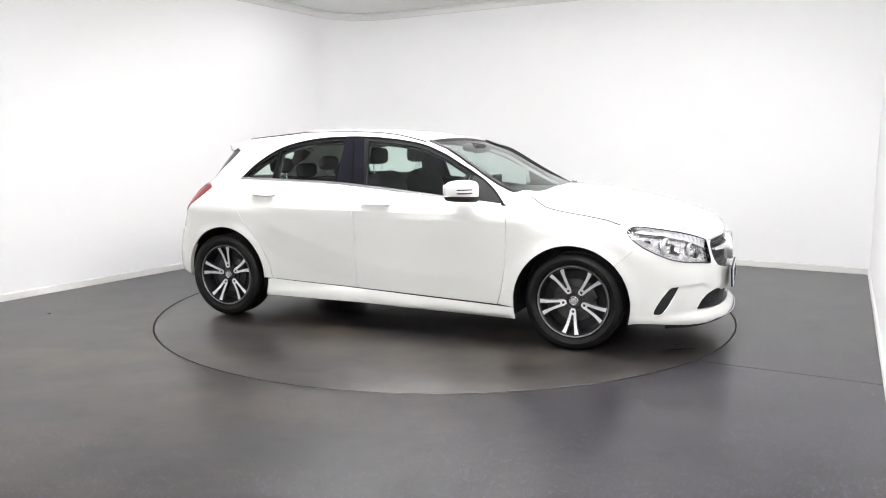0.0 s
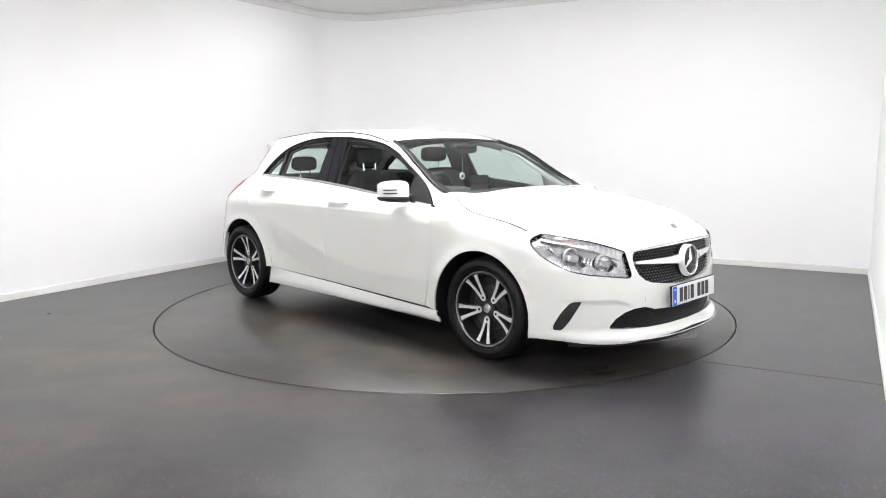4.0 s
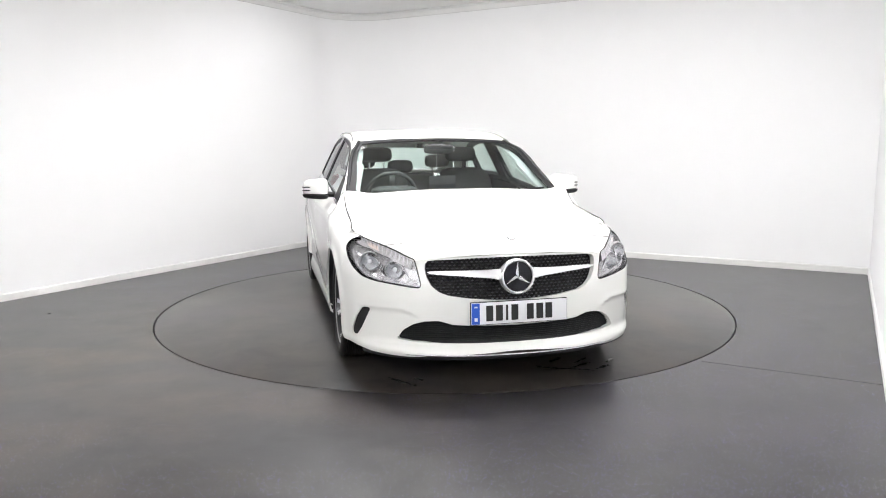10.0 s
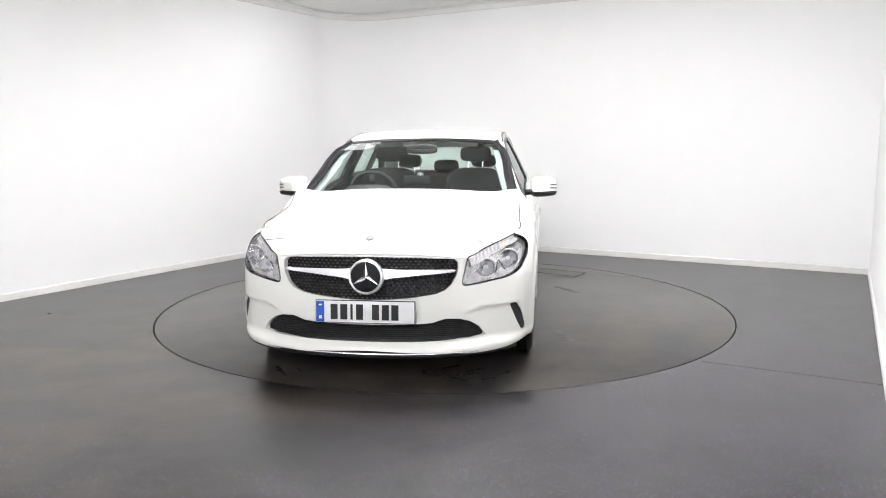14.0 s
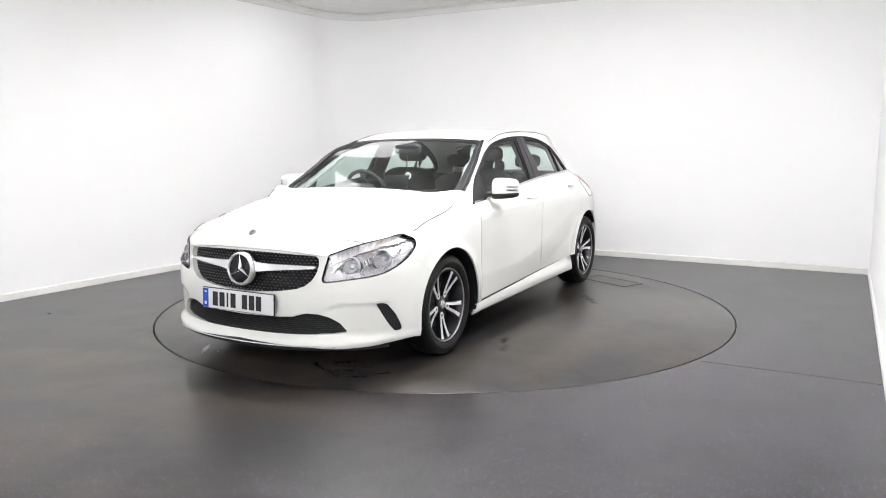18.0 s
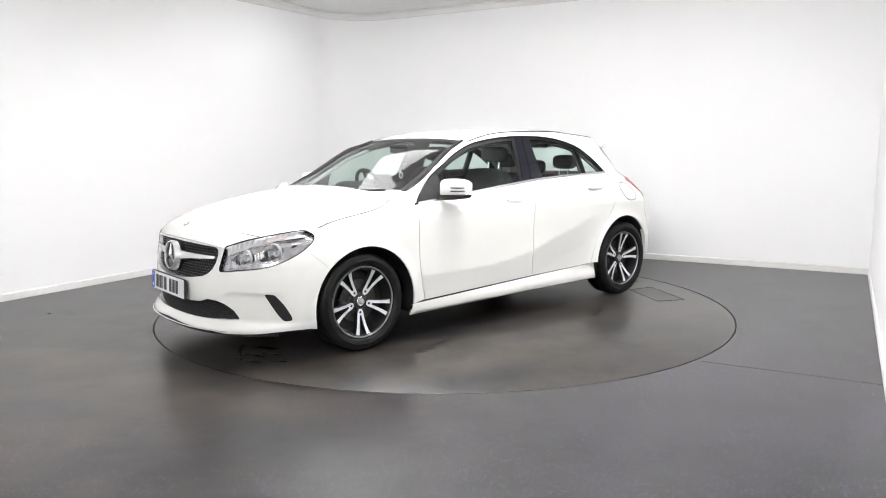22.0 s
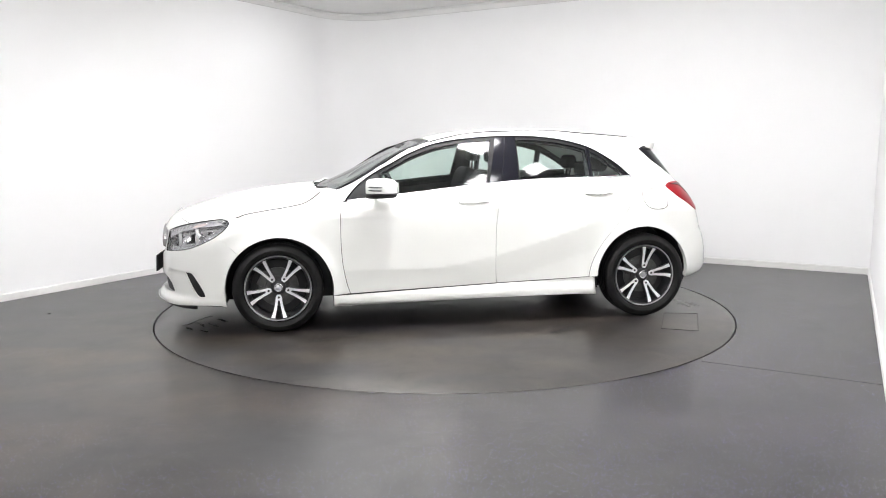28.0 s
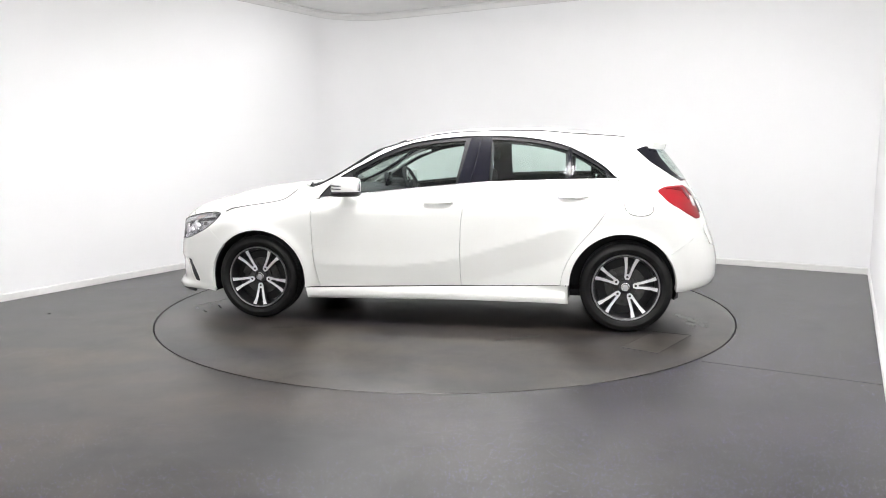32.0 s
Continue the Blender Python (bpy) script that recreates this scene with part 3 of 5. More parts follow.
def sheet(f, outline, holes=(), du=0.03, dv=0.022, lift=0.0, depth=0.012, outward=None):
    """A trimmed piece of the surface f(u, v), with its rim turned in by depth. Returns mesh data."""
    loops = [outline, *holes]
    pts, edges = [], []
    for loop in loops:
        base = len(pts)
        pts += [Vector(p) for p in loop]
        edges += [(base + i, base + (i + 1) % len(loop)) for i in range(len(loop))]
    n_rim = len(pts)
    us, vs = [p[0] for p in outline], [p[1] for p in outline]
    nu, nv = max(2, int((max(us) - min(us)) / du)), max(2, int((max(vs) - min(vs)) / dv))
    rim_cells = {}
    for p in pts[:n_rim]:
        rim_cells.setdefault((int(p.x / du), int(p.y / dv)), []).append(p)
    for i in range(1, nu):
        for j in range(1, nv):
            p = (min(us) + (max(us) - min(us)) * i / nu, min(vs) + (max(vs) - min(vs)) * j / nv)
            if not inside(p, outline) or any(inside(p, h) for h in holes):
                continue
            cu, cv = int(p[0] / du), int(p[1] / dv)
            near = any(abs(q.x - p[0]) < du * 0.4 and abs(q.y - p[1]) < dv * 0.4
                       for a in (-1, 0, 1) for b in (-1, 0, 1) for q in rim_cells.get((cu + a, cv + b), ()))
            if not near:
                pts.append(Vector(p))
    # loops for holes must be told apart from the sheet: faces are kept by their centre
    vv, ee, ff, *_ = delaunay_2d_cdt(pts, edges, [], 0, 1e-6)
    keep = []
    for t in ff:
        c = (sum(vv[i].x for i in t) / len(t), sum(vv[i].y for i in t) / len(t))
        if inside(c, outline) and not any(inside(c, h) for h in holes):
            keep.append(list(t))
    eps = 0.004
    place, normal = [], []
    for v in vv:
        p = f(v.x, v.y)
        a = f(v.x + eps, v.y) - f(v.x - eps, v.y)
        b = f(v.x, v.y + eps) - f(v.x, v.y - eps)
        nrm = a.cross(b)
        nrm = nrm.normalized() if nrm.length > 1e-12 else Vector((0, 0, 1))
        place.append(p)
        normal.append(nrm)
    centre = outward or Vector((0.1, 0, 0.55))
    if sum((p - centre).dot(nr) for p, nr in zip(place, normal)) < 0:
        normal = [-nr for nr in normal]
    for t in keep:
        a, b, c = place[t[0]], place[t[1]], place[t[2]]
        if (b - a).cross(c - a).dot(normal[t[0]] + normal[t[1]] + normal[t[2]]) < 0:
            t.reverse()
    place = [p + nr * lift for p, nr in zip(place, normal)]
    faces, norms = keep, list(normal)
    if depth:
        count = {}
        for t in keep:
            for i in range(3):
                a, b = t[i], t[(i + 1) % 3]
                count[(a, b)] = count.get((a, b), 0) + 1
        rim = [(a, b) for (a, b) in count if (b, a) not in count]
        extra = {}
        for a, b in rim:
            for k in (a, b):
                if k not in extra:
                    side = (normal[k])
                    extra[k] = (len(place), len(place) + 1)
                    place += [place[k].copy(), place[k] - side * depth]
                    norms += [None, None]
            quad = [extra[b][0], extra[a][0], extra[a][1], extra[b][1]]
            faces.append(quad)
            e = (place[b] - place[a]).normalized()
            out = e.cross(normal[a]).normalized()
            for k in (a, b):
                for j in extra[k]:
                    norms[j] = out if norms[j] is None else (norms[j] + out).normalized()
    return place, faces, norms


def sheet_part(name, data, mat, parent, label=""):
    place, faces, norms = data
    used = sorted({i for t in faces for i in t})
    remap = {k: i for i, k in enumerate(used)}
    me = bpy.data.meshes.new(name)
    me.from_pydata([place[k] for k in used], [], [[remap[i] for i in t] for t in faces])
    me.polygons.foreach_set("use_smooth", [True] * len(me.polygons))
    me.normals_split_custom_set_from_vertices([norms[k] for k in used])
    me.materials.append(mat)
    ob = new(name, me)
    ob.parent = parent
    return tagged(ob, label)


def flank(points, close=0.02):
    """An outline given in car x and height, as g and height on the left flank."""
    return [(G(x, z), z) for x, z in dense(points, close)]


def mirrored(points, s):
    return [(s * u, v) for u, v in points]


def along_top(x0, x1, n=40, drop=0.0):
    """The flank's upper edge between two stations."""
    a, b = g_at_x(x0), g_at_x(x1)
    return [(a + (b - a) * k / n, top_z(a + (b - a) * k / n) - drop) for k in range(n + 1)]


def plan_for_top(x):
    """Station of the plan whose upper edge lies at x."""
    lo, hi = -2.0, -0.5
    for _ in range(30):
        mid = (lo + hi) / 2
        if shell(g_at_x(mid), top_z(g_at_x(mid))).x < x:
            lo = mid
        else:
            hi = mid
    return (lo + hi) / 2


def arch_line(hx, hz, r, a0, a1, n=26):
    return [(hx + r * math.cos(radians(a0 + (a1 - a0) * k / n)), hz + r * math.sin(radians(a0 + (a1 - a0) * k / n))) for k in range(n + 1)]


car = tagged(new("car"), "white five-door hatchback standing on the turntable, black and silver alloy wheels", "car")

win_top = curve((-1.295, 1.046), (-1.274, 1.058), (-1.201, 1.126), (-1.078, 1.207), (-0.956, 1.268), (-0.832, 1.306), (-0.667, 1.336), (-0.503, 1.350), (-0.339, 1.354),
                (-0.216, 1.351), (-0.011, 1.335), (0.194, 1.303), (0.397, 1.233), (0.519, 1.170), (0.641, 1.106), (0.730, 1.052), (0.803, 0.990), (0.873, 0.908))
seam_a = curve((0.256, 0.850), (0.360, 0.880), (0.524, 0.904), (0.647, 0.909), (0.806, 0.909), (0.896, 0.889))
seam_b = curve((0.29, -0.206), (0.397, -0.198), (0.562, -0.197), (0.724, -0.201), (0.843, -0.217), (1.012, -0.260))
seam_c = curve((0.32, -0.903), (0.395, -0.917), (0.497, -0.956), (0.590, -1.014), (0.730, -1.133), (0.849, -1.214), (0.934, -1.269), (1.033, -1.299))
sill_z = curve((-0.96, 0.320), (-0.818, 0.313), (-0.206, 0.294), (0.197, 0.279), (0.809, 0.256), (0.97, 0.250))
GAP_W = 0.0019


def line_x(f, z0, z1, shift=0.0, n=24):
    return [(f(z0 + (z1 - z0) * k / n) + shift, z0 + (z1 - z0) * k / n) for k in range(n + 1)]


def line_z(f, x0, x1, shift=0.0, n=30):
    return [(x0 + (x1 - x0) * k / n, f(x0 + (x1 - x0) * k / n) + shift) for k in range(n + 1)]


SEAM_W = ((1.735, 0.672), (1.675, 0.620), (1.612, 0.565))     # between wing and bumper skin

HEAD_LOW = [(0.848, 0.728), (0.838, 0.674), (0.818, 0.632), (0.785, 0.600), (0.73, 0.583), (0.62, 0.568), (0.54, 0.557), (0.510, 0.556), (0.503, 0.575), (0.528, 0.690)]
HEAD_TOP = (0.535, 0.58, 0.63, 0.68, 0.73, 0.77, 0.80, 0.815)


def head_outline(grow=0.0):
    pts = [(g_at_front_y(y), top_z(g_at_front_y(y)) - 0.004) for y in HEAD_TOP]
    pts += [(g_at_front_y(0.834), 0.783), (g_at_front_y(0.848), 0.766)] + [(g_at_front_y(min(y, 0.8735)), z) for y, z in HEAD_LOW]
    cx, cz = sum(p[0] for p in pts) / len(pts), sum(p[1] for p in pts) / len(pts)
    pts = rounded(pts, 0.02, 4)
    return [(p[0] + (p[0] - cx) / math.hypot(p[0] - cx, p[1] - cz) * grow, p[1] + (p[1] - cz) / math.hypot(p[0] - cx, p[1] - cz) * grow) for p in pts]


def build_side(s):
    side = "left" if s > 0 else "right"

    def cut(name, pts, mat, parent, label="", holes=(), **kw):
        return sheet_part(name, sheet(shell, mirrored(pts, s), [mirrored(h, s) for h in holes], **kw), mat, parent, label)

    # front wing: from the shut line of the door to the lamp and the bumper seam
    wing = flank(line_x(seam_a, 0.262, 0.896, GAP_W), 1)[:-1] + [(g_at_x(0.889 + GAP_W), 0.9)]
    wing += along_top(0.93, plan_x(g_at_front_y(0.817)), 60, 0.002)
    ring = head_outline(0.004)
    first = min(range(len(ring)), key=lambda k: abs(ring[k][0] - g_at_front_y(0.818)) + 3 * abs(ring[k][1] - 0.793))
    last = min(range(len(ring)), key=lambda k: (ring[k][0] - G(1.735, 0.672)) ** 2 + (ring[k][1] - 0.672) ** 2)
    ways = []
    for step in (1, -1):
        k, way = first, []
        while True:
            way.append(ring[k % len(ring)])
            if k % len(ring) == last:
                break
            k += step
        ways.append(way)
    wing += max(ways, key=lambda w: sum(q[0] for q in w) / len(w))
    wing += [(G(x, z + 0.0006), z + 0.0006) for x, z in SEAM_W]
    wing += [(G(x, z), z) for x, z in arch_line(1.338, 0.30, 0.372, 43, 180 + 7, 30)]
    cut("front_wing", wing, PAINT, car, "white front wing over the wheel")

    # side frame: windscreen pillar, roof rail, rear quarter
    frame_ = along_top(0.925, plan_for_top(-1.46), 110, 0.003)
    frame_ += [(G(x, z), z) for x, z in ((-1.475, 1.255), (-1.435, 1.232), (-1.53, 1.155), (-1.65, 1.075), (-1.70, 1.045), (-1.745, 1.02), (-1.70, 0.998), (-1.63, 0.995), (-1.552, 0.972),
                                           (-1.575, 0.95), (-1.66, 0.885), (-1.80, 0.79), (-1.862, 0.765), (-1.866, 0.71), (-1.83, 0.67), (-1.80, 0.66), (-1.72, 0.60), (-1.64, 0.55))]
    frame_ += [(G(x, z), z) for x, z in arch_line(-1.327, 0.325, 0.362, 180 - 35, 0, 30)]
    frame_ += [(G(x, z), z) for x, z in line_x(seam_c, 0.322, 1.033, -GAP_W)]
    frame_ += [(G(-1.303, 1.044), 1.044)]
    frame_ += [(G(x, z + 0.004), z + 0.004) for x, z in line_z(win_top, -1.296, 0.868, 0.0, 60)]
    frame_ += [(G(0.893, 0.905), 0.905)]
    cut("side_frame", frame_, PAINT, car, "white pillar, roof rail and rear quarter in one pressing")

    # doors below the waistline
    def door(name, front, rear, z_front, z_rear):
        pts = line_x(front, z_front, belt_z(front(0.9)) - 0.004, -GAP_W)
        a, b = pts[-1][0], rear(1.0) + GAP_W
        pts += line_z(belt_z, a, b, -0.006)[1:]
        pts += line_x(rear, belt_z(b) - 0.008, z_rear, GAP_W)
        pts += line_z(sill_z, rear(z_rear) + GAP_W, front(z_front) - GAP_W, 0.006)[1:-1]
        return cut(name, [(G(x, z), z) for x, z in pts], PAINT, car, "white door skin with a sweeping crease")
    fd = door("front_door", seam_a, seam_b, sill_z(0.85) + 0.006, sill_z(-0.2) + 0.006)
    rd = door("rear_door", seam_b, seam_c, sill_z(-0.2) + 0.006, sill_z(-0.9) + 0.006)

    # sill
    def sill(u, v):
        p = shell(u, 0.25)
        k = clamp((v - 0.165) / 0.15)
        y = 0.868 + 0.012 * math.sin(math.pi * clamp(k * 1.3)) - 0.05 * max(0, k - 0.72) - 0.03 * ease(0.2 - k, 0, 0.2)
        return Vector((p.x, math.copysign(y, p.y), v))
    low = curve((-0.96, 0.190), (-0.82, 0.195), (-0.21, 0.195), (0.2, 0.184), (0.81, 0.170), (0.965, 0.166))
    pts = line_z(sill_z, 0.966, -0.955, -0.001, 50) + line_z(low, -0.962, 0.966, 0.0, 50)
    sheet_part("sill", sheet(sill, mirrored([(G(x, z), z) for x, z in pts], s), dv=0.012), PAINT, car, "white side sill under the doors")

    # window band: black surround with panes set in
    b1 = [(G(x, z), z) for x, z in line_z(win_top, 0.868, -1.292, 0.002, 80)] + [(G(x, z), z) for x, z in line_z(belt_z, -1.29, 0.868, -0.002, 60)]
    pane_f = [(x, z) for x, z in line_z(win_top, 0.615, -0.205, -0.026, 30)] + [(-0.150, belt_z(-0.15) + 0.012)] + line_z(belt_z, -0.14, 0.60, 0.012, 20)
    pane_r = [(x, z) for x, z in line_z(win_top, -0.398, -0.935, -0.024, 24)] + line_z(belt_z, -0.94, -0.398, 0.012, 20)
    pane_q = [(x, z) for x, z in line_z(win_top, -0.968, -1.235, -0.024, 16)] + line_z(belt_z, -1.235, -0.968, 0.012, 12)
    panes = [[(G(x, z), z) for x, z in q] for q in (pane_f, pane_r, pane_q)]
    cut("window_surround", b1, SEAL, car, "black window surround", holes=panes, lift=-0.003, depth=0.02)
    for door_, q, nm in ((fd, panes[0], "window"), (rd, panes[1], "window"), (car, panes[2], "quarter_window")):
        ob = cut(nm, q, GLASS, door_, "green-tinted window pane", lift=-0.008, depth=0.0, du=0.06, dv=0.05)
        ob.visible_shadow = False
    # gloss black centre pillar in two halves
    for x0, x1, k0, k1 in ((-0.168, -0.257, -0.245, -0.318), (-0.263, -0.388, -0.324, -0.395)):
        zz = belt_z(x0) + 0.002
        q = [(x0, zz), (k0, win_top(k0) - 0.004), (k1, win_top(k1) - 0.004), (x1, belt_z(x1) + 0.002)]
        cut("pillar_cover", [(G(x, z), z) for x, z in dense(q, 0.03)], GLOSS, car, "gloss black centre pillar cover", lift=0.0015, depth=0.006)
    # bar between rear and quarter pane
    q = [(-0.940, belt_z(-0.94) + 0.004), (-0.942, win_top(-0.942) - 0.012), (-0.962, win_top(-0.962) - 0.012), (-0.962, belt_z(-0.96) + 0.004)]
    cut("window_bar", [(G(x, z), z) for x, z in dense(q, 0.03)], GLOSS, car, "dark upright bar between panes", lift=0.002, depth=0.006)
    # mirror corner
    q = [(0.862, 0.914), (0.800, 0.984), (0.728, 1.044), (0.648, 1.094), (0.630, 1.085), (0.622, 0.936)]
    cut("mirror_corner", [(G(x, z), z) for x, z in dense(q, 0.03)], BLACK, fd, "black plastic corner that carries the mirror", lift=0.001, depth=0.006)
    # waist strip
    q = line_z(belt_z, 0.855, -1.288, 0.009, 60) + line_z(belt_z, -1.288, 0.855, -0.005, 60)
    cut("waist_strip", [(G(x, z), z) for x, z in q], SATIN, car, "bright metal strip along the waistline", lift=0.004, depth=0.006)
    # dark line round the upper edge of the windows
    line = [shell(s * G(x, z), z + 0.001) for x, z in line_z(win_top, 0.865, -1.290, 0.0, 90)]
    part("upper_seal", tube(line, 0.005, 6), GLOSS, car)

    # door handles
    for door_, x0, x1, z in ((fd, 0.083, -0.146, 0.892), (rd, -0.862, -1.087, 0.938)):
        pts = [(x0, z + 0.002), ((x0 + x1) / 2, z + 0.013), (x1, z + 0.012), (x1 - 0.004, z + 0.002), ((x0 + x1) / 2, z - 0.010), (x0 - 0.03, z - 0.006)]

        def grip(u, v, z=z, x0=x0, x1=x1):
            p = shell(u, v)
            a = clamp((p.x - x1) / (x0 - x1))
            k = clamp(1 - abs(v - z) / 0.016)
            p.y += math.copysign(0.010 + 0.024 * math.sin(math.pi * clamp(a * 0.96 + 0.02)) ** 0.6 * (0.75 + 0.25 * k), p.y)
            return p
        sheet_part("handle", sheet(grip, mirrored([(G(x, zz), zz) for x, zz in rounded(pts, 0.02, 4)], s), du=0.01, dv=0.004, depth=0.022), PAINT, door_, "white pull handle")
        xm = x0 * 0.62 + x1 * 0.38
        cup = [(g_at_x(xm + 0.062 * math.cos(a)), z - 0.010 + 0.026 * math.sin(a)) for a in [2 * math.pi * k / 24 for k in range(24)]]

        def hollow(u, v, z=z, xm=xm):
            p = shell(u, v)
            d = math.hypot((p.x - xm) / 0.064, (v - z + 0.010) / 0.028)
            p.y -= math.copysign(0.016 * max(0, 1 - d * d) - 0.001, p.y)
            return p
        sheet_part("handle_recess", sheet(hollow, mirrored(cup, s), du=0.008, dv=0.005, depth=0.0), PAINT, door_)
    return fd, rd


doors = {1: build_side(1), -1: build_side(-1)}

# ---- upper panels ----
def top_limit(f, u, inset):
    """Half-width at which an upper surface meets the flank."""
    lo, hi = 0.2, 0.9
    for _ in range(26):
        mid = (lo + hi) / 2
        p = f(u, mid)
        if shell(G(p.x, p.z), p.z).y > mid:
            lo = mid
        else:
            hi = mid
    return lo - inset


def two_sided(rows):
    """Outline from (u, half-width) rows: down the left, back up the right."""
    return [(u, y) for u, y in rows] + [(u, -y) for u, y in rows[::-1]]


def on_bonnet(p):
    u = p.x
    for _ in range(8):
        u = p.x + bonnet_bow(u, p.y)
    return (u, p.y)


hood = []
for k in range(91):
    g = 0.02 + (g_at_x(0.999) - 0.02) * k / 90
    u, y = on_bonnet(shell(g, top_z(g)))
    hood.append((u - 0.001, y - 0.0028 * ease(y, 0.62, 0.70)))
u0, y0 = hood[-1]
hood += [(u0 + 0.012, y0 - 0.05), (1.05, 0.60), (1.07, 0.5), (1.085, 0.3), (1.095, 0.05)]
part_data = sheet(bonnet, dense(two_sided(hood), 0.03), du=0.03, dv=0.03)
hood_part = sheet_part("bonnet", part_data, PAINT, car, "white ridged bonnet")
for s in (1, -1):
    g0, g1 = g_at_x(1.76), g_at_x(1.045)
    line = [shell(s * (g0 + (g1 - g0) * k / 70), top_z(g0 + (g1 - g0) * k / 70)) + Vector((0, s * 0.0008, 0.0018)) for k in range(71)]
    part("bonnet_gap", tube(line, 0.0030, 6), SHUT, hood_part, "thin dark shut line of the bonnet")

nose_u = max(u for u, y in hood if 0.64 < y < 0.68)
for s in (1, -1):
    line = [bonnet(2.112 + (nose_u - 2.112) * (y / 0.655) ** 2, s * y) + Vector((0, 0, 0.0012)) for y in [0.655 - 0.02 * k for k in range(11)]]
    part("nose_gap", tube(line, [0.0022 - 0.00018 * k for k in range(11)], 6), SHUT, hood_part, "thin shut line across the nose")

us = [1.135 + (0.255 - 1.135) * k / 30 for k in range(31)]
screen_y = curve((0.24, 0.565), (0.28, 0.576), (0.565, 0.66), (0.766, 0.692), (0.89, 0.712), (1.0, 0.73), (1.16, 0.735))
glass_rows = [(u, min(top_limit(roof, u, 0.006), screen_y(u))) for u in us]
surround = two_sided([(1.155, 0.05), (1.15, 0.3)] + glass_rows + [(0.25, 0.3), (0.25, 0.05)])
inner_rows = [(u, y - 0.036 - 0.014 * ease(u, 0.4, 0.9)) for u, y in [(u, min(top_limit(roof, u, 0.006), screen_y(u))) for u in [1.06 + (0.315 - 1.06) * k / 26 for k in range(27)]]]
pane = two_sided([(1.085, 0.05), (1.08, 0.4)] + inner_rows + [(0.305, 0.4), (0.30, 0.05)])
sheet_part("windscreen_surround", sheet(roof, dense(surround, 0.03), [dense(pane, 0.03)], depth=0.01), SEAL, car, "black band round the windscreen")
ob = sheet_part("windscreen", sheet(roof, dense(pane, 0.05), du=0.06, dv=0.06, depth=0.0, lift=-0.001), GLASS, car, "green-tinted windscreen")
ob.visible_shadow = False

us = [0.243 + (-1.40 - 0.243) * k / 44 for k in range(45)]
roof_rows = [(u, top_limit(roof, u, 0.004)) for u in us]
sheet_part("roof", sheet(roof, dense(two_sided([(0.243, 0.05), (0.243, 0.3)] + roof_rows + [(-1.40, 0.3), (-1.40, 0.05)]), 0.03), du=0.03, dv=0.03), PAINT, car, "white roof panel")
for s in (1, -1):
    edge = [(u, y + 0.002) for u, y in glass_rows if u < 0.75] + [(u, max(top_limit(roof, u, 0.001), screen_y(u) + 0.004)) for u, y in glass_rows[::-1] if u < 0.75]
    sheet_part("pillar_top", sheet(roof, [(u, s * y) for u, y in edge], depth=0.01), PAINT, car, "white upper edge of the windscreen pillar")
    part("screen_moulding", tube([roof(u, s * (y + 0.001)) for u, y in glass_rows], [0.003 + 0.011 * ease(k, 2, 9) for k in range(len(glass_rows))], 8), SEAL, car, "black moulding along the windscreen pillar")
    part("roof_moulding", tube([roof(u, s * (y - 0.001)) for u, y in roof_rows[:-1]], 0.0042, 6), SEAL, car, "thin dark strip along the roof edge")
spoil = [(-1.405, top_limit(roof, -1.405, 0.004)), (-1.50, top_limit(roof, -1.5, 0.006)), (-1.57, 0.490), (-1.625, 0.440), (-1.650, 0.37), (-1.660, 0.26), (-1.660, 0.05)]
sheet_part("roof_spoiler", sheet(roof, dense(two_sided([(-1.405, 0.05), (-1.405, 0.3)] + spoil), 0.03), du=0.03, dv=0.03, depth=0.045), PAINT, car, "white roof spoiler over the rear window")

# ---- nose: bumper skin, grilles, emblem, plate, lamps ----
def nose_pts(pairs):
    return [(g_at_front_y(y), z) for y, z in pairs]


def both_sides(half):
    """A closed outline from its left half, which runs from the middle out and back to the middle."""
    return half + [(-u, v) for u, v in half[::-1] if abs(u) > 1e-6]


GRILLE = [(0.0, 0.712), (0.22, 0.709), (0.42, 0.701), (0.466, 0.696), (0.480, 0.680), (0.482, 0.650), (0.474, 0.610), (0.452, 0.567), (0.415, 0.535), (0.37, 0.517), (0.25, 0.499), (0.11, 0.487), (0.0, 0.484)]
LOWER = [(0.0, 0.350), (0.26, 0.356), (0.35, 0.362), (0.385, 0.374), (0.42, 0.383), (0.49, 0.379), (0.545, 0.362), (0.596, 0.328), (0.627, 0.283), (0.620, 0.273), (0.55, 0.266), (0.47, 0.262), (0.25, 0.258), (0.0, 0.257)]
FOG = [(1.988, 0.434), (1.935, 0.430), (1.885, 0.365), (1.846, 0.292), (1.842, 0.264), (1.888, 0.262), (1.925, 0.315)]
grille_hole = both_sides(dense(nose_pts(GRILLE), 0.02, False))
lower_hole = both_sides(dense(nose_pts(LOWER), 0.02, False))
fog_hole = rounded([(G(x, z), z) for x, z in FOG], 0.02, 4)

lamp = head_outline(0.003)
lo_i = min(range(len(lamp)), key=lambda k: (lamp[k][0] - g_at_front_y(0.505)) ** 2 + (lamp[k][1] - 0.556) ** 2)
in_i = min(range(len(lamp)), key=lambda k: (lamp[k][0] - g_at_front_y(0.53)) ** 2 + (lamp[k][1] - 0.705) ** 2)
out_i = min(range(len(lamp)), key=lambda k: (lamp[k][0] - G(1.735, 0.672)) ** 2 + (lamp[k][1] - 0.672) ** 2)


def ring_walk(k0, k1, step):
    out, k = [], k0
    while True:
        out.append(lamp[k % len(lamp)])
        if k % len(lamp) == k1 % len(lamp):
            return out
        k += step


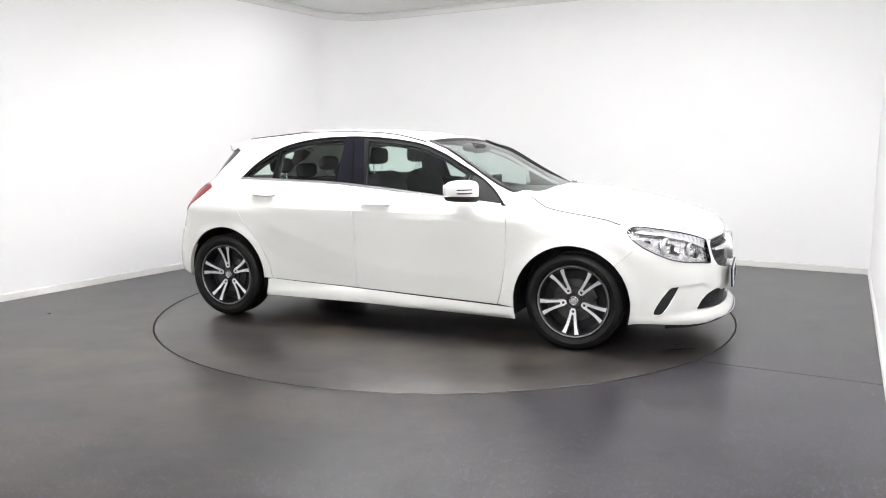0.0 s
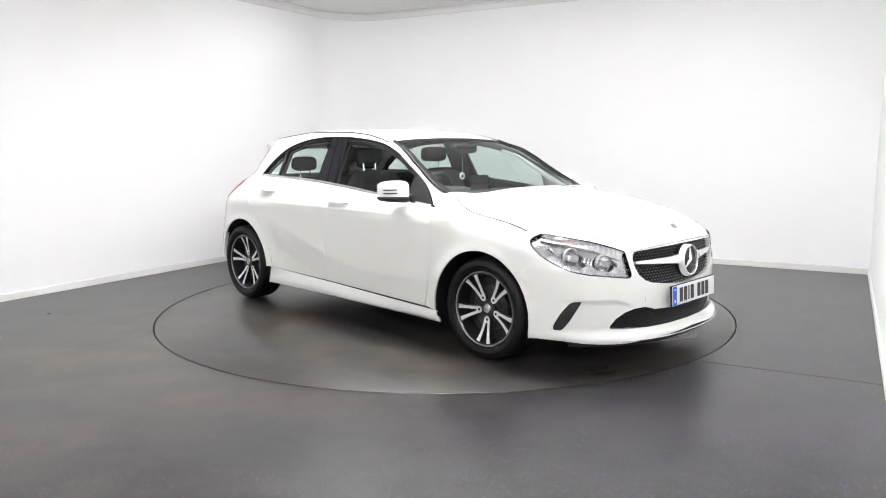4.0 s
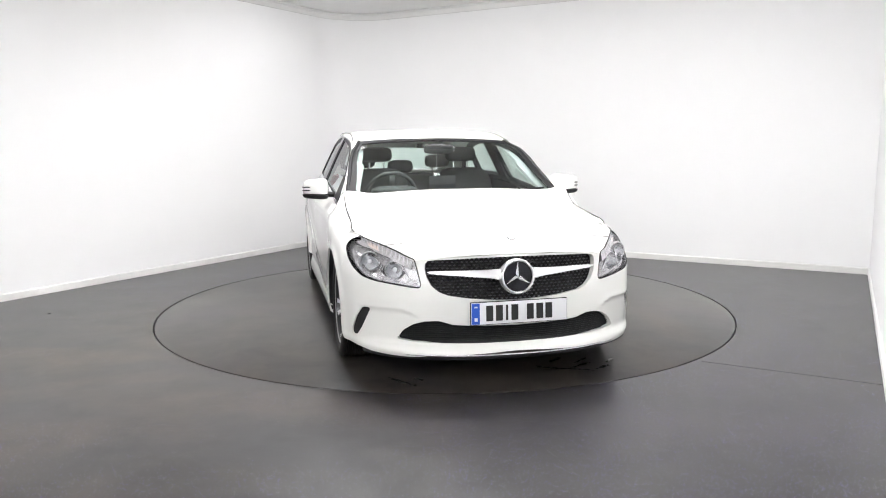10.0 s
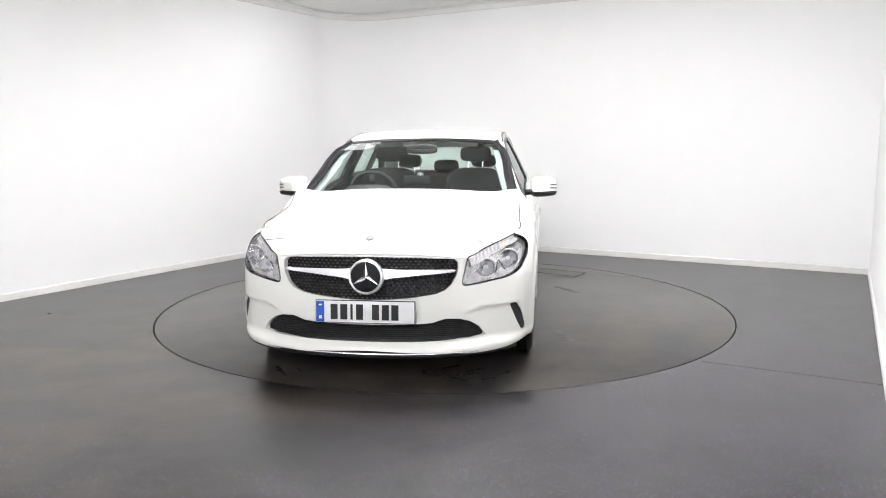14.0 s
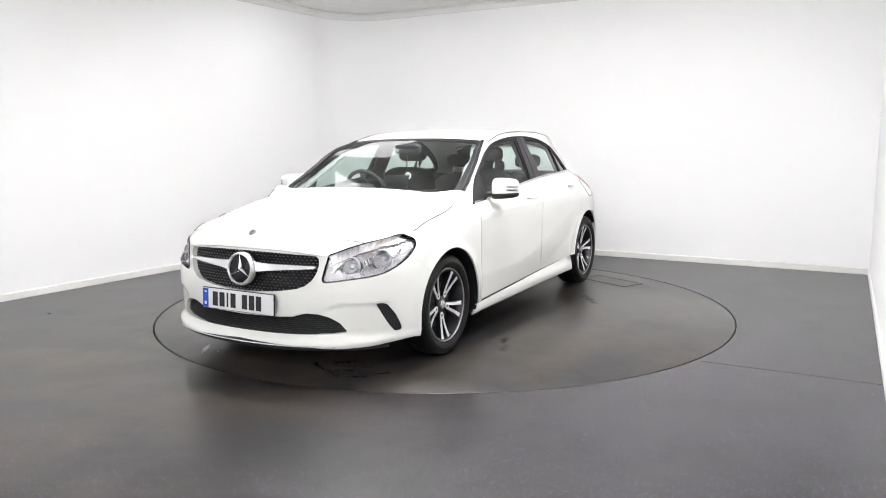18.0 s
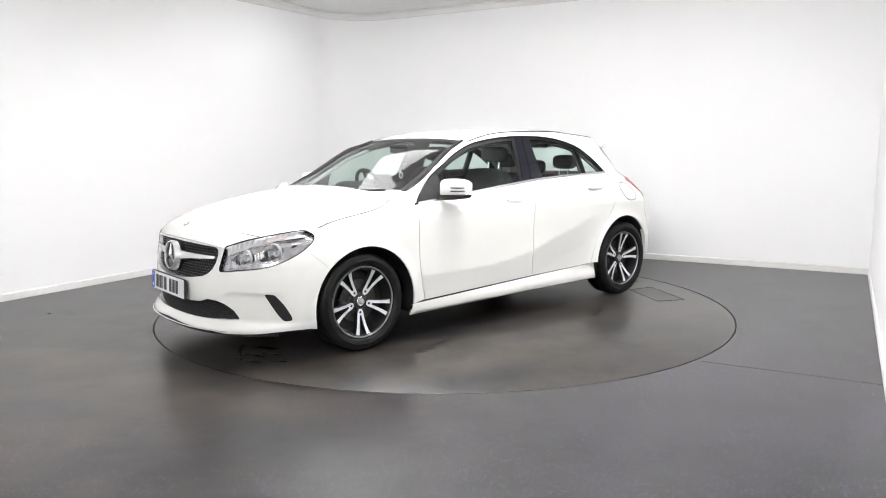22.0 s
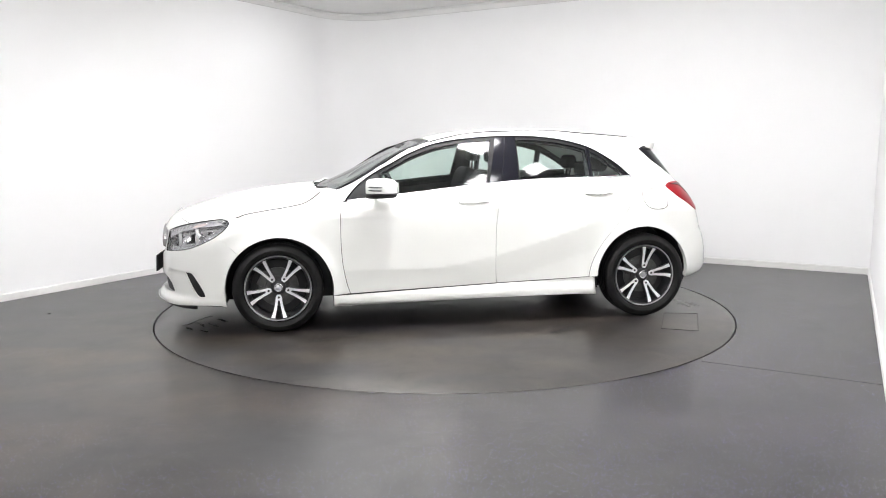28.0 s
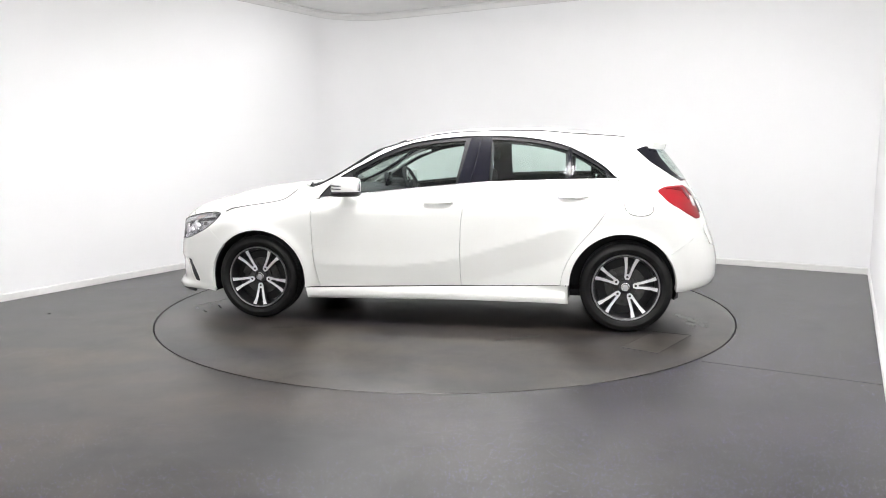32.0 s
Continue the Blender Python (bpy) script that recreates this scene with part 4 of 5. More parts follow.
inner_edge = min((ring_walk(lo_i, in_i, s) for s in (1, -1)), key=len)
lower_edge = min((ring_walk(out_i, lo_i, s) for s in (1, -1)), key=lambda w: sum(p[1] for p in w) / len(w))
chin_z = curve((0.0, 0.220), (0.44, 0.200), (0.58, 0.190), (0.75, 0.196), (0.83, 0.205), (0.9, 0.205))
gs = [g_at_front_y(0.0) + (lamp[in_i][0]) * k / 20 for k in range(20)]
half = [(g, top_z(g) - 0.004) for g in gs] + inner_edge[::-1] + lower_edge[::-1][1:]
half += [(G(x, z - 0.0006), z - 0.0006) for x, z in SEAM_W]
half += [(G(x, z), z) for x, z in arch_line(1.338, 0.30, 0.372, 42, -16, 24)]
g_arch = half[-1][0]
half += [(g_arch * (1 - k / 24), chin_z(shell(g_arch * (1 - k / 24), 0.25).y)) for k in range(1, 25)]
bumper = sheet_part("front_bumper", sheet(shell, both_sides(half), [grille_hole, lower_hole, fog_hole, mirrored(fog_hole, -1)], du=0.022, dv=0.014, depth=0.03), PAINT, car, "white front bumper skin")


def swollen(loop, d):
    cx, cz = sum(p[0] for p in loop) / len(loop), sum(p[1] for p in loop) / len(loop)
    return [(cx + (p[0] - cx) * (1 + d), cz + (p[1] - cz) * (1 + d)) for p in loop]


sheet_part("grille_backing", sheet(shell, swollen(grille_hole, 0.03), lift=-0.04, depth=0.0), BLACK, bumper, "black grille backing")
sheet_part("lower_backing", sheet(shell, swollen(lower_hole, 0.03), lift=-0.035, depth=0.0), BLACK, bumper, "black lower grille backing")
for s in (1, -1):
    sheet_part("side_vent", sheet(shell, mirrored(swollen(fog_hole, 0.03), s), lift=-0.007, depth=0.0), BLACK, bumper, "black slanted side vent")

# diamond studs of the grille
def studs():
    bm = bmesh.new()
    row = 0
    z = 0.492
    while z < 0.712:
        k = -19
        while k <= 19:
            u = (k + 0.5 * (row % 2)) * 0.0262
            p = (u, z)
            if inside(p, swollen(grille_hole, -0.02)) and math.hypot(u, z - 0.607) > 0.1:
                c = shell(u, z)
                nx = Vector((1, u * 0.45, 0)).normalized()
                t = Vector((-nx.y, nx.x, 0))
                o = c - nx * 0.026
                w, h = 0.0092, 0.0046
                vs = [bm.verts.new(o + t * w), bm.verts.new(o + Vector((0, 0, h))), bm.verts.new(o - t * w), bm.verts.new(o - Vector((0, 0, h)))]
                tip = bm.verts.new(o + nx * 0.010)
                for i in range(4):
                    bm.faces.new((vs[i], vs[(i + 1) % 4], tip))
            k += 1
        z += 0.0162
        row += 1
    bmesh.ops.recalc_face_normals(bm, faces=bm.faces)
    return bm


STUD = material("stud_metal", (0.22, 0.22, 0.23), 0.3, 0.8)
MESH = material("grille_bar", (0.012, 0.012, 0.013), 0.5, spec=0.3)
tagged(part("grille_pattern", studs(), STUD, bumper, "many small diamond studs", smooth=False), kind="stuff")


def lattice(hole, z0, dz, du, lift, r):
    """Fine lattice of crossing bars behind an opening."""
    bm = bmesh.new()
    k = 0
    z = z0
    while z < 0.72:
        run = []
        u = -0.75
        while u < 0.75:
            if inside((u, z), swollen(hole, 0.01)):
                run.append(shell(u, z) - Vector((lift, 0, 0)))
            u += 0.03
        if len(run) > 2:
            t = tube(run, r, 4)
            me = bpy.data.meshes.new("bar")
            t.to_mesh(me)
            t.free()
            bm.from_mesh(me)
            bpy.data.meshes.remove(me)
        z += dz
        k += 1
        if z > max(p[1] for p in hole):
            break
    return bm


tagged(part("grille_mesh", lattice(grille_hole, 0.4995, 0.0162, 0.03, 0.034, 0.0022), MESH, bumper, "fine dark bars behind the studs"), kind="stuff")
tagged(part("lower_mesh", lattice(lower_hole, 0.268, 0.011, 0.03, 0.026, 0.0028), MESH, bumper, "fine dark slats of the lower grille"), kind="stuff")

# bright blade across the grille
for s in (1, -1):
    blade = [(0.085, 0.650), (0.16, 0.646), (0.30, 0.645), (0.455, 0.643), (0.468, 0.636), (0.455, 0.628), (0.30, 0.617), (0.16, 0.604), (0.085, 0.592)]
    sheet_part("grille_blade", sheet(shell, mirrored(dense(nose_pts(blade), 0.02), s), lift=0.006, depth=0.03, dv=0.01), BRIGHT, bumper, "bright metal blade across the grille")

# round emblem
EMB = pose(2.230, 0, 0.609, 0, 84, 0)
part("emblem_rim", lathe([(0.079, 0.002), (0.080, 0.013), (0.084, 0.0165), (0.090, 0.015), (0.095, 0.006), (0.097, -0.02), (0.079, -0.02)], 64, EMB, True), BRIGHT, bumper, "wide bright emblem ring")
emb = part("emblem_disc", lathe([(0, 0.008), (0.04, 0.007), (0.0805, 0.004), (0.0805, -0.02), (0, -0.02)], 48, EMB), GLOSS, bumper, "black emblem disc")
for k in range(3):
    a = radians(180 + 120 * k)
    bm = bmesh.new()
    d = Vector((math.cos(a), math.sin(a), 0))
    n = Vector((-d.y, d.x, 0))
    base = [d * 0.011 + n * 0.0125, d * 0.080 + n * 0.0018, d * 0.080 - n * 0.0018, d * 0.011 - n * 0.0125, -d * 0.004]
    lo = [bm.verts.new(EMB @ (q + Vector((0, 0, 0.006)))) for q in base]
    a1, a2 = bm.verts.new(EMB @ Vector((0, 0, 0.021))), bm.verts.new(EMB @ (d * 0.080 + Vector((0, 0, 0.013))))
    bm.faces.new((lo[0], lo[1], a2, a1))
    bm.faces.new((lo[3], a1, a2, lo[2]))
    bm.faces.new((lo[1], lo[2], a2))
    bm.faces.new((lo[4], lo[0], a1))
    bm.faces.new((lo[3], lo[4], a1))
    bmesh.ops.recalc_face_normals(bm, faces=bm.faces)
    part("emblem_spoke", bm, CHROME, emb, "tapered chrome spoke", smooth=False)
bp = bonnet(2.122, 0)
BADGE = Matrix.Translation(bp + Vector((0.001, 0, 0.001))) @ pose(0, 0, 0, 0, 38, 0)
part("bonnet_badge", lathe([(0.0, 0.004), (0.017, 0.004), (0.018, 0.0055), (0.021, 0.005), (0.0235, 0.0), (0.0245, -0.014)], 32, BADGE), BADGE_GREY, hood_part, "small round metal badge")
part("badge_centre", lathe([(0.0, 0.0062), (0.0165, 0.0052), (0.0165, 0.001)], 24, BADGE), SATIN, hood_part, "grey badge face")

# number plate with blank bars for its characters
PL = pose(2.268, 0.0, 0.428, 0, -3, 0)
plate = part("number_plate", box((-0.004, -0.265, -0.0575), (0.004, 0.265, 0.0575), PL, 0.002), PLATE, bumper, "white number plate with dark bars")
part("plate_band", box((0.0045, -0.263, -0.055), (0.0055, -0.220, 0.055), PL), BLUE, plate, "blue band", smooth=False)
for zz, hh in ((0.036, 0.004), (-0.030, 0.009)):
    part("band_mark", box((0.0056, -0.249, zz - hh), (0.0060, -0.232, zz + hh), PL), PLATE, plate, smooth=False)
for y0 in (-0.178, -0.125, -0.083, -0.040, 0.046, 0.099, 0.150):
    w = 0.006 if y0 == -0.083 else 0.019
    part("bar", box((0.0045, y0 - w + 0.012, -0.041), (0.0058, y0 + w + 0.012, 0.041), PL), INK, plate, smooth=False)
for yy, zz in ((0.252, 0.045), (0.252, -0.045)):
    part("screw_cap", lathe([(0, 0.007), (0.004, 0.0065), (0.005, 0.004)], 12, PL @ pose(0, yy, zz, 0, 90, 0)), PLATE, plate)
part("plate_holder", box((-0.012, -0.2685, -0.061), (-0.0012, 0.2685, 0.061), PL, 0.002), BLACK, plate)

# bright line along the chin
line = [shell(g, 0.203) + Vector((0.006, 0, 0.0)) for g in [g_at_front_y(0.60) * (k / 20 - 1) for k in range(41)]]
part("chin_strip", tube(line, [0.0045 if 2 < k < 38 else 0.002 for k in range(41)], 6), SATIN, bumper, "thin bright strip along the chin")
# dark undertray behind the chin
line = [shell(g, 0.19) + Vector((-0.03, 0, -0.006)) for g in [g_at_front_y(0.8) * (k / 20 - 1) for k in range(41)]]
part("chin_lip", tube(line, 0.012, 6), BLACK, bumper)

# tow cover on the right of the bumper
cover = [(g_at_front_y(0.36), 0.452), (g_at_front_y(0.42), 0.452), (g_at_front_y(0.42), 0.408), (g_at_front_y(0.36), 0.408)]
sheet_part("tow_cover", sheet(shell, mirrored(rounded(cover, 0.015, 3), -1), lift=0.0016, depth=0.004, du=0.012, dv=0.01), PAINT, bumper)


# ---- headlamps ----
def headlamp(s):
    out = head_outline()

    def cut(name, pts, mat, parent, label="", **kw):
        return sheet_part(name, sheet(shell, mirrored(pts, s), **kw), mat, parent, label)
    unit = cut("headlamp", swollen(out, 0.0), LAMP_HOUSING, car, "clear headlamp with chrome reflectors", lift=-0.075, depth=-0.072, du=0.02, dv=0.015)
    lens = cut("lens", out, LENS, unit, "clear lens", lift=0.0, depth=0.0, du=0.02, dv=0.015)
    lens.visible_shadow = False
    bowls = [[(g_at_front_y(y) + 0.064 * math.cos(a), z + r * math.sin(a)) for a in [2 * math.pi * k / 24 for k in range(24)]] for y, z, r in ((0.752, 0.668, 0.046), (0.640, 0.637, 0.043))]
    sheet_part("bezel", sheet(shell, mirrored(swollen(out, -0.02), s), [mirrored(h, s) for h in bowls], lift=-0.020, depth=0.02, du=0.02, dv=0.015), LAMP_HOUSING, unit, "grey bezel round the bowls")
    rim = [shell(s * g, z) for g, z in out]
    part("lens_seal", tube(rim, 0.0032, 6, True), GLOSS, unit, "dark line round the lens")
    # bright upper strip
    top = [(0.542, 0.700), (0.60, 0.729), (0.68, 0.762), (0.745, 0.783), (0.795, 0.780), (0.828, 0.764), (0.80, 0.752), (0.74, 0.738), (0.66, 0.708), (0.60, 0.676), (0.55, 0.650)]
    up = cut("light_strip", dense(nose_pts(top), 0.02), STRIP, unit, "bright ribbed light strip", lift=-0.005, depth=0.012, du=0.012, dv=0.008)
    for k in range(26):
        a = k / 25
        g = g_at_front_y(0.565 + 0.245 * a)
        z1 = top_z(g) - 0.008
        z0 = z1 - 0.036 + 0.018 * a
        p, q = shell(s * g, z0), shell(s * g, z1)
        part("rib", tube([p + Vector((-0.003, 0, 0)), q + Vector((-0.003, 0, 0))], 0.0013, 5), LAMP_HOUSING if k % 2 else BULB, up)
    # dark line under it
    dark = [(0.575, 0.668), (0.66, 0.706), (0.74, 0.734), (0.82, 0.748)]
    part("divider", tube([shell(s * g_at_front_y(y), z) + Vector((-0.008, -s * 0.004, 0)) for y, z in dark], 0.0026, 6), GLOSS, unit, "dark divider")
    amber = [(0.70, 0.732), (0.71, 0.756), (0.765, 0.772), (0.755, 0.752)]
    cut("indicator", dense(nose_pts(amber), 0.015), AMBER, unit, "pale amber indicator", lift=-0.0035, depth=0.006, du=0.012, dv=0.008)
    # reflectors
    for y, z, r, back in ((0.755, 0.668, 0.050, 0.062), (0.640, 0.637, 0.047, 0.062)):
        c = shell(s * g_at_front_y(y), z) + Vector((-back * 0.55, -s * 0.02, 0))
        m = Matrix.Translation(c) @ pose(0, 0, 0, 0, 90, s * 12)
        bowl = [(r, 0.014), (r * 0.96, 0.0), (r * 0.8, -0.018), (r * 0.55, -0.032), (r * 0.25, -0.040), (0, -0.041)]
        ob = part("reflector", lathe(bowl, 28, m, caps=False), BLANK, unit, "chrome reflector bowl")
        part("bulb", lathe([(0.014, -0.038), (0.016, -0.02), (0.013, -0.004), (0, 0.0)], 16, m), BULB, ob, "bulb cap")
        part("reflector_rim", lathe([(r, 0.012), (r + 0.004, 0.016), (r + 0.008, 0.010), (r + 0.006, -0.004)], 28, m, caps=False), LAMP_GREY, ob)
    # fins between the bowls
    for k, (y, z) in enumerate(((0.705, 0.660), (0.697, 0.650), (0.689, 0.641), (0.590, 0.640), (0.580, 0.628), (0.570, 0.616), (0.80, 0.70))):
        c = shell(s * g_at_front_y(y), z) + Vector((-0.024, -s * 0.008, 0))
        part("bezel_fin", box((-0.02, -0.0025, -0.018), (0.010, 0.0025, 0.018), Matrix.Translation(c) @ pose(0, 0, 0, s * (18 if k < 3 else -24), 0, 0), 0.001), BLANK, unit)
    low = [(0.515, 0.561), (0.60, 0.578), (0.70, 0.598), (0.78, 0.628), (0.82, 0.668), (0.805, 0.668), (0.765, 0.638), (0.69, 0.612), (0.60, 0.594), (0.53, 0.580)]
    cut("lower_bezel", dense(nose_pts(low), 0.02), LAMP_HOUSING, unit, "silver lower bezel", lift=-0.016, depth=0.03, du=0.012, dv=0.008)


headlamp(1)
headlamp(-1)

# ---- tail ----
def rear_shell(h, z):
    return shell(math.copysign(G_END - abs(h), h), z)


def rear_h(x, z):
    return G_END - G(x, z)


def tail_pts(pairs):
    return [(rear_h(x, z), z) for x, z in pairs]


def rear_y(y, z):
    """Distance from the tail's middle line at which the tail is y wide at height z."""
    lo, hi = 0.0, 0.95
    for _ in range(26):
        mid = (lo + hi) / 2
        if rear_shell(mid, z).y < y:
            lo = mid
        else:
            hi = mid
    return lo


rb = [(0.0, 0.565)] + [(rear_y(y, z), z) for y, z in ((0.3, 0.565), (0.5, 0.575), (0.62, 0.59))] + tail_pts([(-1.80, 0.655), (-1.72, 0.598), (-1.64, 0.548)])
rb += tail_pts(arch_line(-1.327, 0.325, 0.362, 180 - 36, 180 + 6, 20)) + tail_pts([(-1.76, 0.285), (-1.84, 0.296)]) + [(rear_y(0.5, 0.31), 0.31), (0.0, 0.31)]
rp = [(0.0, 0.82)] + tail_pts([(-1.84, 0.82), (-1.78, 0.76), (-1.74, 0.66), (-1.72, 0.60)]) + [(rear_y(0.5, 0.55), 0.55), (0.0, 0.55)]
sheet_part("rear_panel", sheet(rear_shell, both_sides(dense(rp, 0.03, False)), lift=-0.006, depth=0.0, du=0.03, dv=0.02), PAINT, car, "white rear body panel behind the joints")
sheet_part("rear_bumper", sheet(rear_shell, both_sides(rb), du=0.025, dv=0.016, depth=0.03), PAINT, car, "white rear bumper skin")
tg = [(0.0, 1.030), (rear_y(0.45, 1.03), 1.030), (rear_y(0.56, 1.03), 1.030)] + tail_pts([(-1.81, 0.96), (-1.86, 0.86), (-1.88, 0.79), (-1.88, 0.70)]) + [(rear_y(0.60, 0.60), 0.60), (rear_y(0.4, 0.575), 0.575), (0.0, 0.570)]
tailgate = sheet_part("tailgate", sheet(rear_shell, both_sides(dense(tg, 0.03, False)), du=0.03, dv=0.02), PAINT, car, "white tailgate")
rw = [(0.0, 1.272), (rear_y(0.40, 1.27), 1.272), (rear_y(0.50, 1.27), 1.268), (rear_y(0.555, 1.05), 1.045), (0.0, 1.038)]
ob = sheet_part("rear_window", sheet(rear_shell, both_sides(dense(rw, 0.04, False)), du=0.05, dv=0.04, depth=0.0), GLASS, tailgate, "rear window pane")
ob.visible_shadow = False
for s in (1, -1):
    fin = tail_pts([(-1.412, 1.255), (-1.46, 1.272), (-1.538, 1.284), (-1.560, 1.240), (-1.592, 1.188), (-1.660, 1.105), (-1.738, 1.046), (-1.700, 1.052), (-1.647, 1.079), (-1.515, 1.162)])
    sheet_part("rear_fin", sheet(rear_shell, mirrored(dense(fin, 0.02), s), lift=0.001, depth=0.012, du=0.02, dv=0.02), GLOSS, tailgate, "gloss black fin beside the rear window")
    tail = tail_pts([(-1.545, 0.974), (-1.60, 0.997), (-1.68, 1.002), (-1.745, 0.998), (-1.79, 0.93), (-1.83, 0.84), (-1.845, 0.786), (-1.815, 0.783), (-1.74, 0.828), (-1.63, 0.893)])
    lampr = sheet_part("tail_lamp", sheet(rear_shell, mirrored(rounded(tail, 0.025, 4), s), lift=0.004, depth=0.03, du=0.015, dv=0.012), RED, car, "red tail lamp with a clear bar")
    band = tail_pts([(-1.60, 0.985), (-1.70, 0.990), (-1.735, 0.985), (-1.78, 0.92), (-1.765, 0.905), (-1.715, 0.965), (-1.68, 0.974)])
    sheet_part("tail_band", sheet(rear_shell, mirrored(rounded(band, 0.012, 3), s), lift=0.007, depth=0.004, du=0.012, dv=0.008), RED_DEEP, lampr, "deep red band in the lens")
    clear = tail_pts([(-1.765, 0.935), (-1.795, 0.925), (-1.812, 0.865), (-1.79, 0.865)])
    sheet_part("tail_clear", sheet(rear_shell, mirrored(rounded(clear, 0.01, 3), s), lift=0.0075, depth=0.004, du=0.012, dv=0.008), CLEAR_LENS, lampr, "pale clear segment")

# fuel flap, left quarter
flap = [(G(-1.420 + 0.094 * math.copysign(abs(math.cos(a)) ** 0.8, math.cos(a)), 0.885), 0.885 + 0.073 * math.copysign(abs(math.sin(a)) ** 0.8, math.sin(a))) for a in [2 * math.pi * k / 48 for k in range(48)]]
part("fuel_flap_gap", tube([shell(g, z) for g, z in flap], 0.0026, 6, True), SHUT, car, "hairline gap round the fuel flap")
sheet_part("fuel_flap", sheet(shell, swollen(flap, -0.03), lift=0.0012, depth=0.003, du=0.02, dv=0.015), PAINT, car, "rounded white fuel flap")

# ---- wheels ----
RIM = 1.085       # rim radius against the base drawing of the wheel


def wheel(x, s, phase):
    """phase: direction of one twin spoke in degrees, as seen from outside, counter-clockwise from the viewer's right."""
    m = pose(x, s * 0.822, 0.3125, -90 * s, 0, 0)
    # local axes: z outwards; find the in-plane basis as seen from outside
    right = Vector((-s, 0, 0))
    inv = m.to_3x3().inverted()
    rx, up = inv @ right, inv @ Vector((0, 0, 1))
    barrel = part("wheel", lathe([(r * RIM, h) for r, h in ((0.212, 0.028), (0.206, 0.034), (0.199, 0.028), (0.194, 0.008), (0.186, -0.03), (0.182, -0.15), (0.205, -0.16), (0.214, -0.15), (0.19, -0.02), (0.2125, 0.02))], 72, m, True),
                  ALLOY_DARK, car, "five twin-spoke alloy wheel, black with machined faces")
    tread = [(0.208 * RIM, -0.150), (0.250, -0.166), (0.275, -0.168), (0.300, -0.156), (0.3105, -0.138)]
    for k in range(4):
        w = -0.118 + 0.034 * k
        tread += [(0.3125, w), (0.3125, w + 0.022), (0.306, w + 0.024), (0.306, w + 0.031)]
    tread += [(0.3125, 0.018), (0.309, 0.028), (0.301, 0.038), (0.288, 0.045), (0.268, 0.0485), (0.265, 0.0470), (0.252, 0.0460), (0.2385, 0.038), (0.2335, 0.030), (0.2315, 0.020)]
    part("tyre", lathe(tread, 96, m, caps=False), RUBBER, barrel, "black tyre with a slightly dusty sidewall", angle=28)
    part("rim_lip", lathe([(r * RIM, h) for r, h in ((0.2135, 0.029), (0.2105, 0.0375), (0.2055, 0.0365), (0.2025, 0.030), (0.204, 0.022), (0.2125, 0.022))], 96, m, True), RIM_EDGE, barrel, "dark rim lip with a fine bright edge")
    part("rim_back", lathe([(0.198, -0.060), (0.07, -0.075), (0.02, -0.07), (0.0, -0.07)], 48, m), GAP, barrel)
    part("brake_disc", lathe([(0.138, -0.046), (0.138, -0.036), (0.082, -0.036), (0.080, -0.026), (0.0, -0.026)], 56, m), STEEL, barrel, "dull steel brake disc")
    cal = radians(150 if s > 0 else 30)
    part("brake_caliper", box((0.088, -0.055, -0.052), (0.145, 0.055, -0.018), m @ Matrix.Rotation(math.atan2((rx * math.cos(cal) + up * math.sin(cal)).y, (rx * math.cos(cal) + up * math.sin(cal)).x), 4, "Z"), 0.012), STEEL, barrel, "grey brake caliper")
    part("hub", lathe([(0.052, -0.05), (0.052, -0.012), (0.046, -0.004), (0.032, -0.002), (0.0, -0.002)], 40, m), ALLOY_DARK, barrel)
    cap = part("hub_cap", lathe([(0.030, -0.004), (0.030, 0.004), (0.026, 0.0075), (0.020, 0.0065), (0.0, 0.008)], 36, m), SATIN, barrel, "round grey hub cap")
    part("cap_face", lathe([(0.0195, 0.0066), (0.017, 0.0082), (0.0, 0.0088)], 24, m), LAMP_GREY, cap)
    for k in range(5):
        a = radians(phase + 72 * k)
        d = rx * math.cos(a) + up * math.sin(a)
        n = Vector((0, 0, 1)).cross(d)

        def face(u, v, d=d, n=n):
            w = -0.004 + 0.030 * clamp((u - 0.045) / 0.155) ** 1.6
            return m @ (d * (u * RIM) + n * (v * RIM) + Vector((0, 0, w)))
        outer_ = [(0.047, 0.010), (0.062, 0.0185), (0.10, 0.0235), (0.15, 0.034), (0.185, 0.047), (0.2025, 0.060), (0.2105, 0.030), (0.2105, -0.030), (0.2025, -0.060), (0.185, -0.047), (0.15, -0.034), (0.10, -0.0235), (0.062, -0.0185), (0.047, -0.010)]
        slot = rounded([(0.084, 0.0055), (0.13, 0.0125), (0.185, 0.0235), (0.203, 0.0275), (0.203, -0.0275), (0.185, -0.0235), (0.13, -0.0125), (0.084, -0.0055)], 0.006, 3)
        hole = [(0.066 + 0.0062 * math.cos(2 * math.pi * j / 12), 0.0062 * math.sin(2 * math.pi * j / 12)) for j in range(12)]
        c0 = m @ Vector((0, 0, -0.5))
        bar = sheet_part("spoke", sheet(face, dense(outer_, 0.012), [dense(slot, 0.012), hole], du=0.02, dv=0.012, depth=0.004, outward=c0), MACHINED, barrel, "machined twin spoke")
        # dark flanks and floor of the spoke
        sheet_part("spoke_flank", sheet(face, dense([(u, v * 1.06) for u, v in outer_], 0.012), [dense(slot, 0.012)], du=0.03, dv=0.02, lift=-0.0035, depth=0.032, outward=c0), ALLOY_DARK, bar, "black painted spoke flank")
        part("wheel_bolt", lathe([(0.0095, -0.012), (0.0095, -0.003), (0.006, -0.001), (0, -0.001)], 6, m @ Matrix.Translation(d * 0.066 * RIM)), STEEL, barrel)
    v = (rx * math.cos(radians(phase + 20)) + up * math.sin(radians(phase + 20))) * 0.212
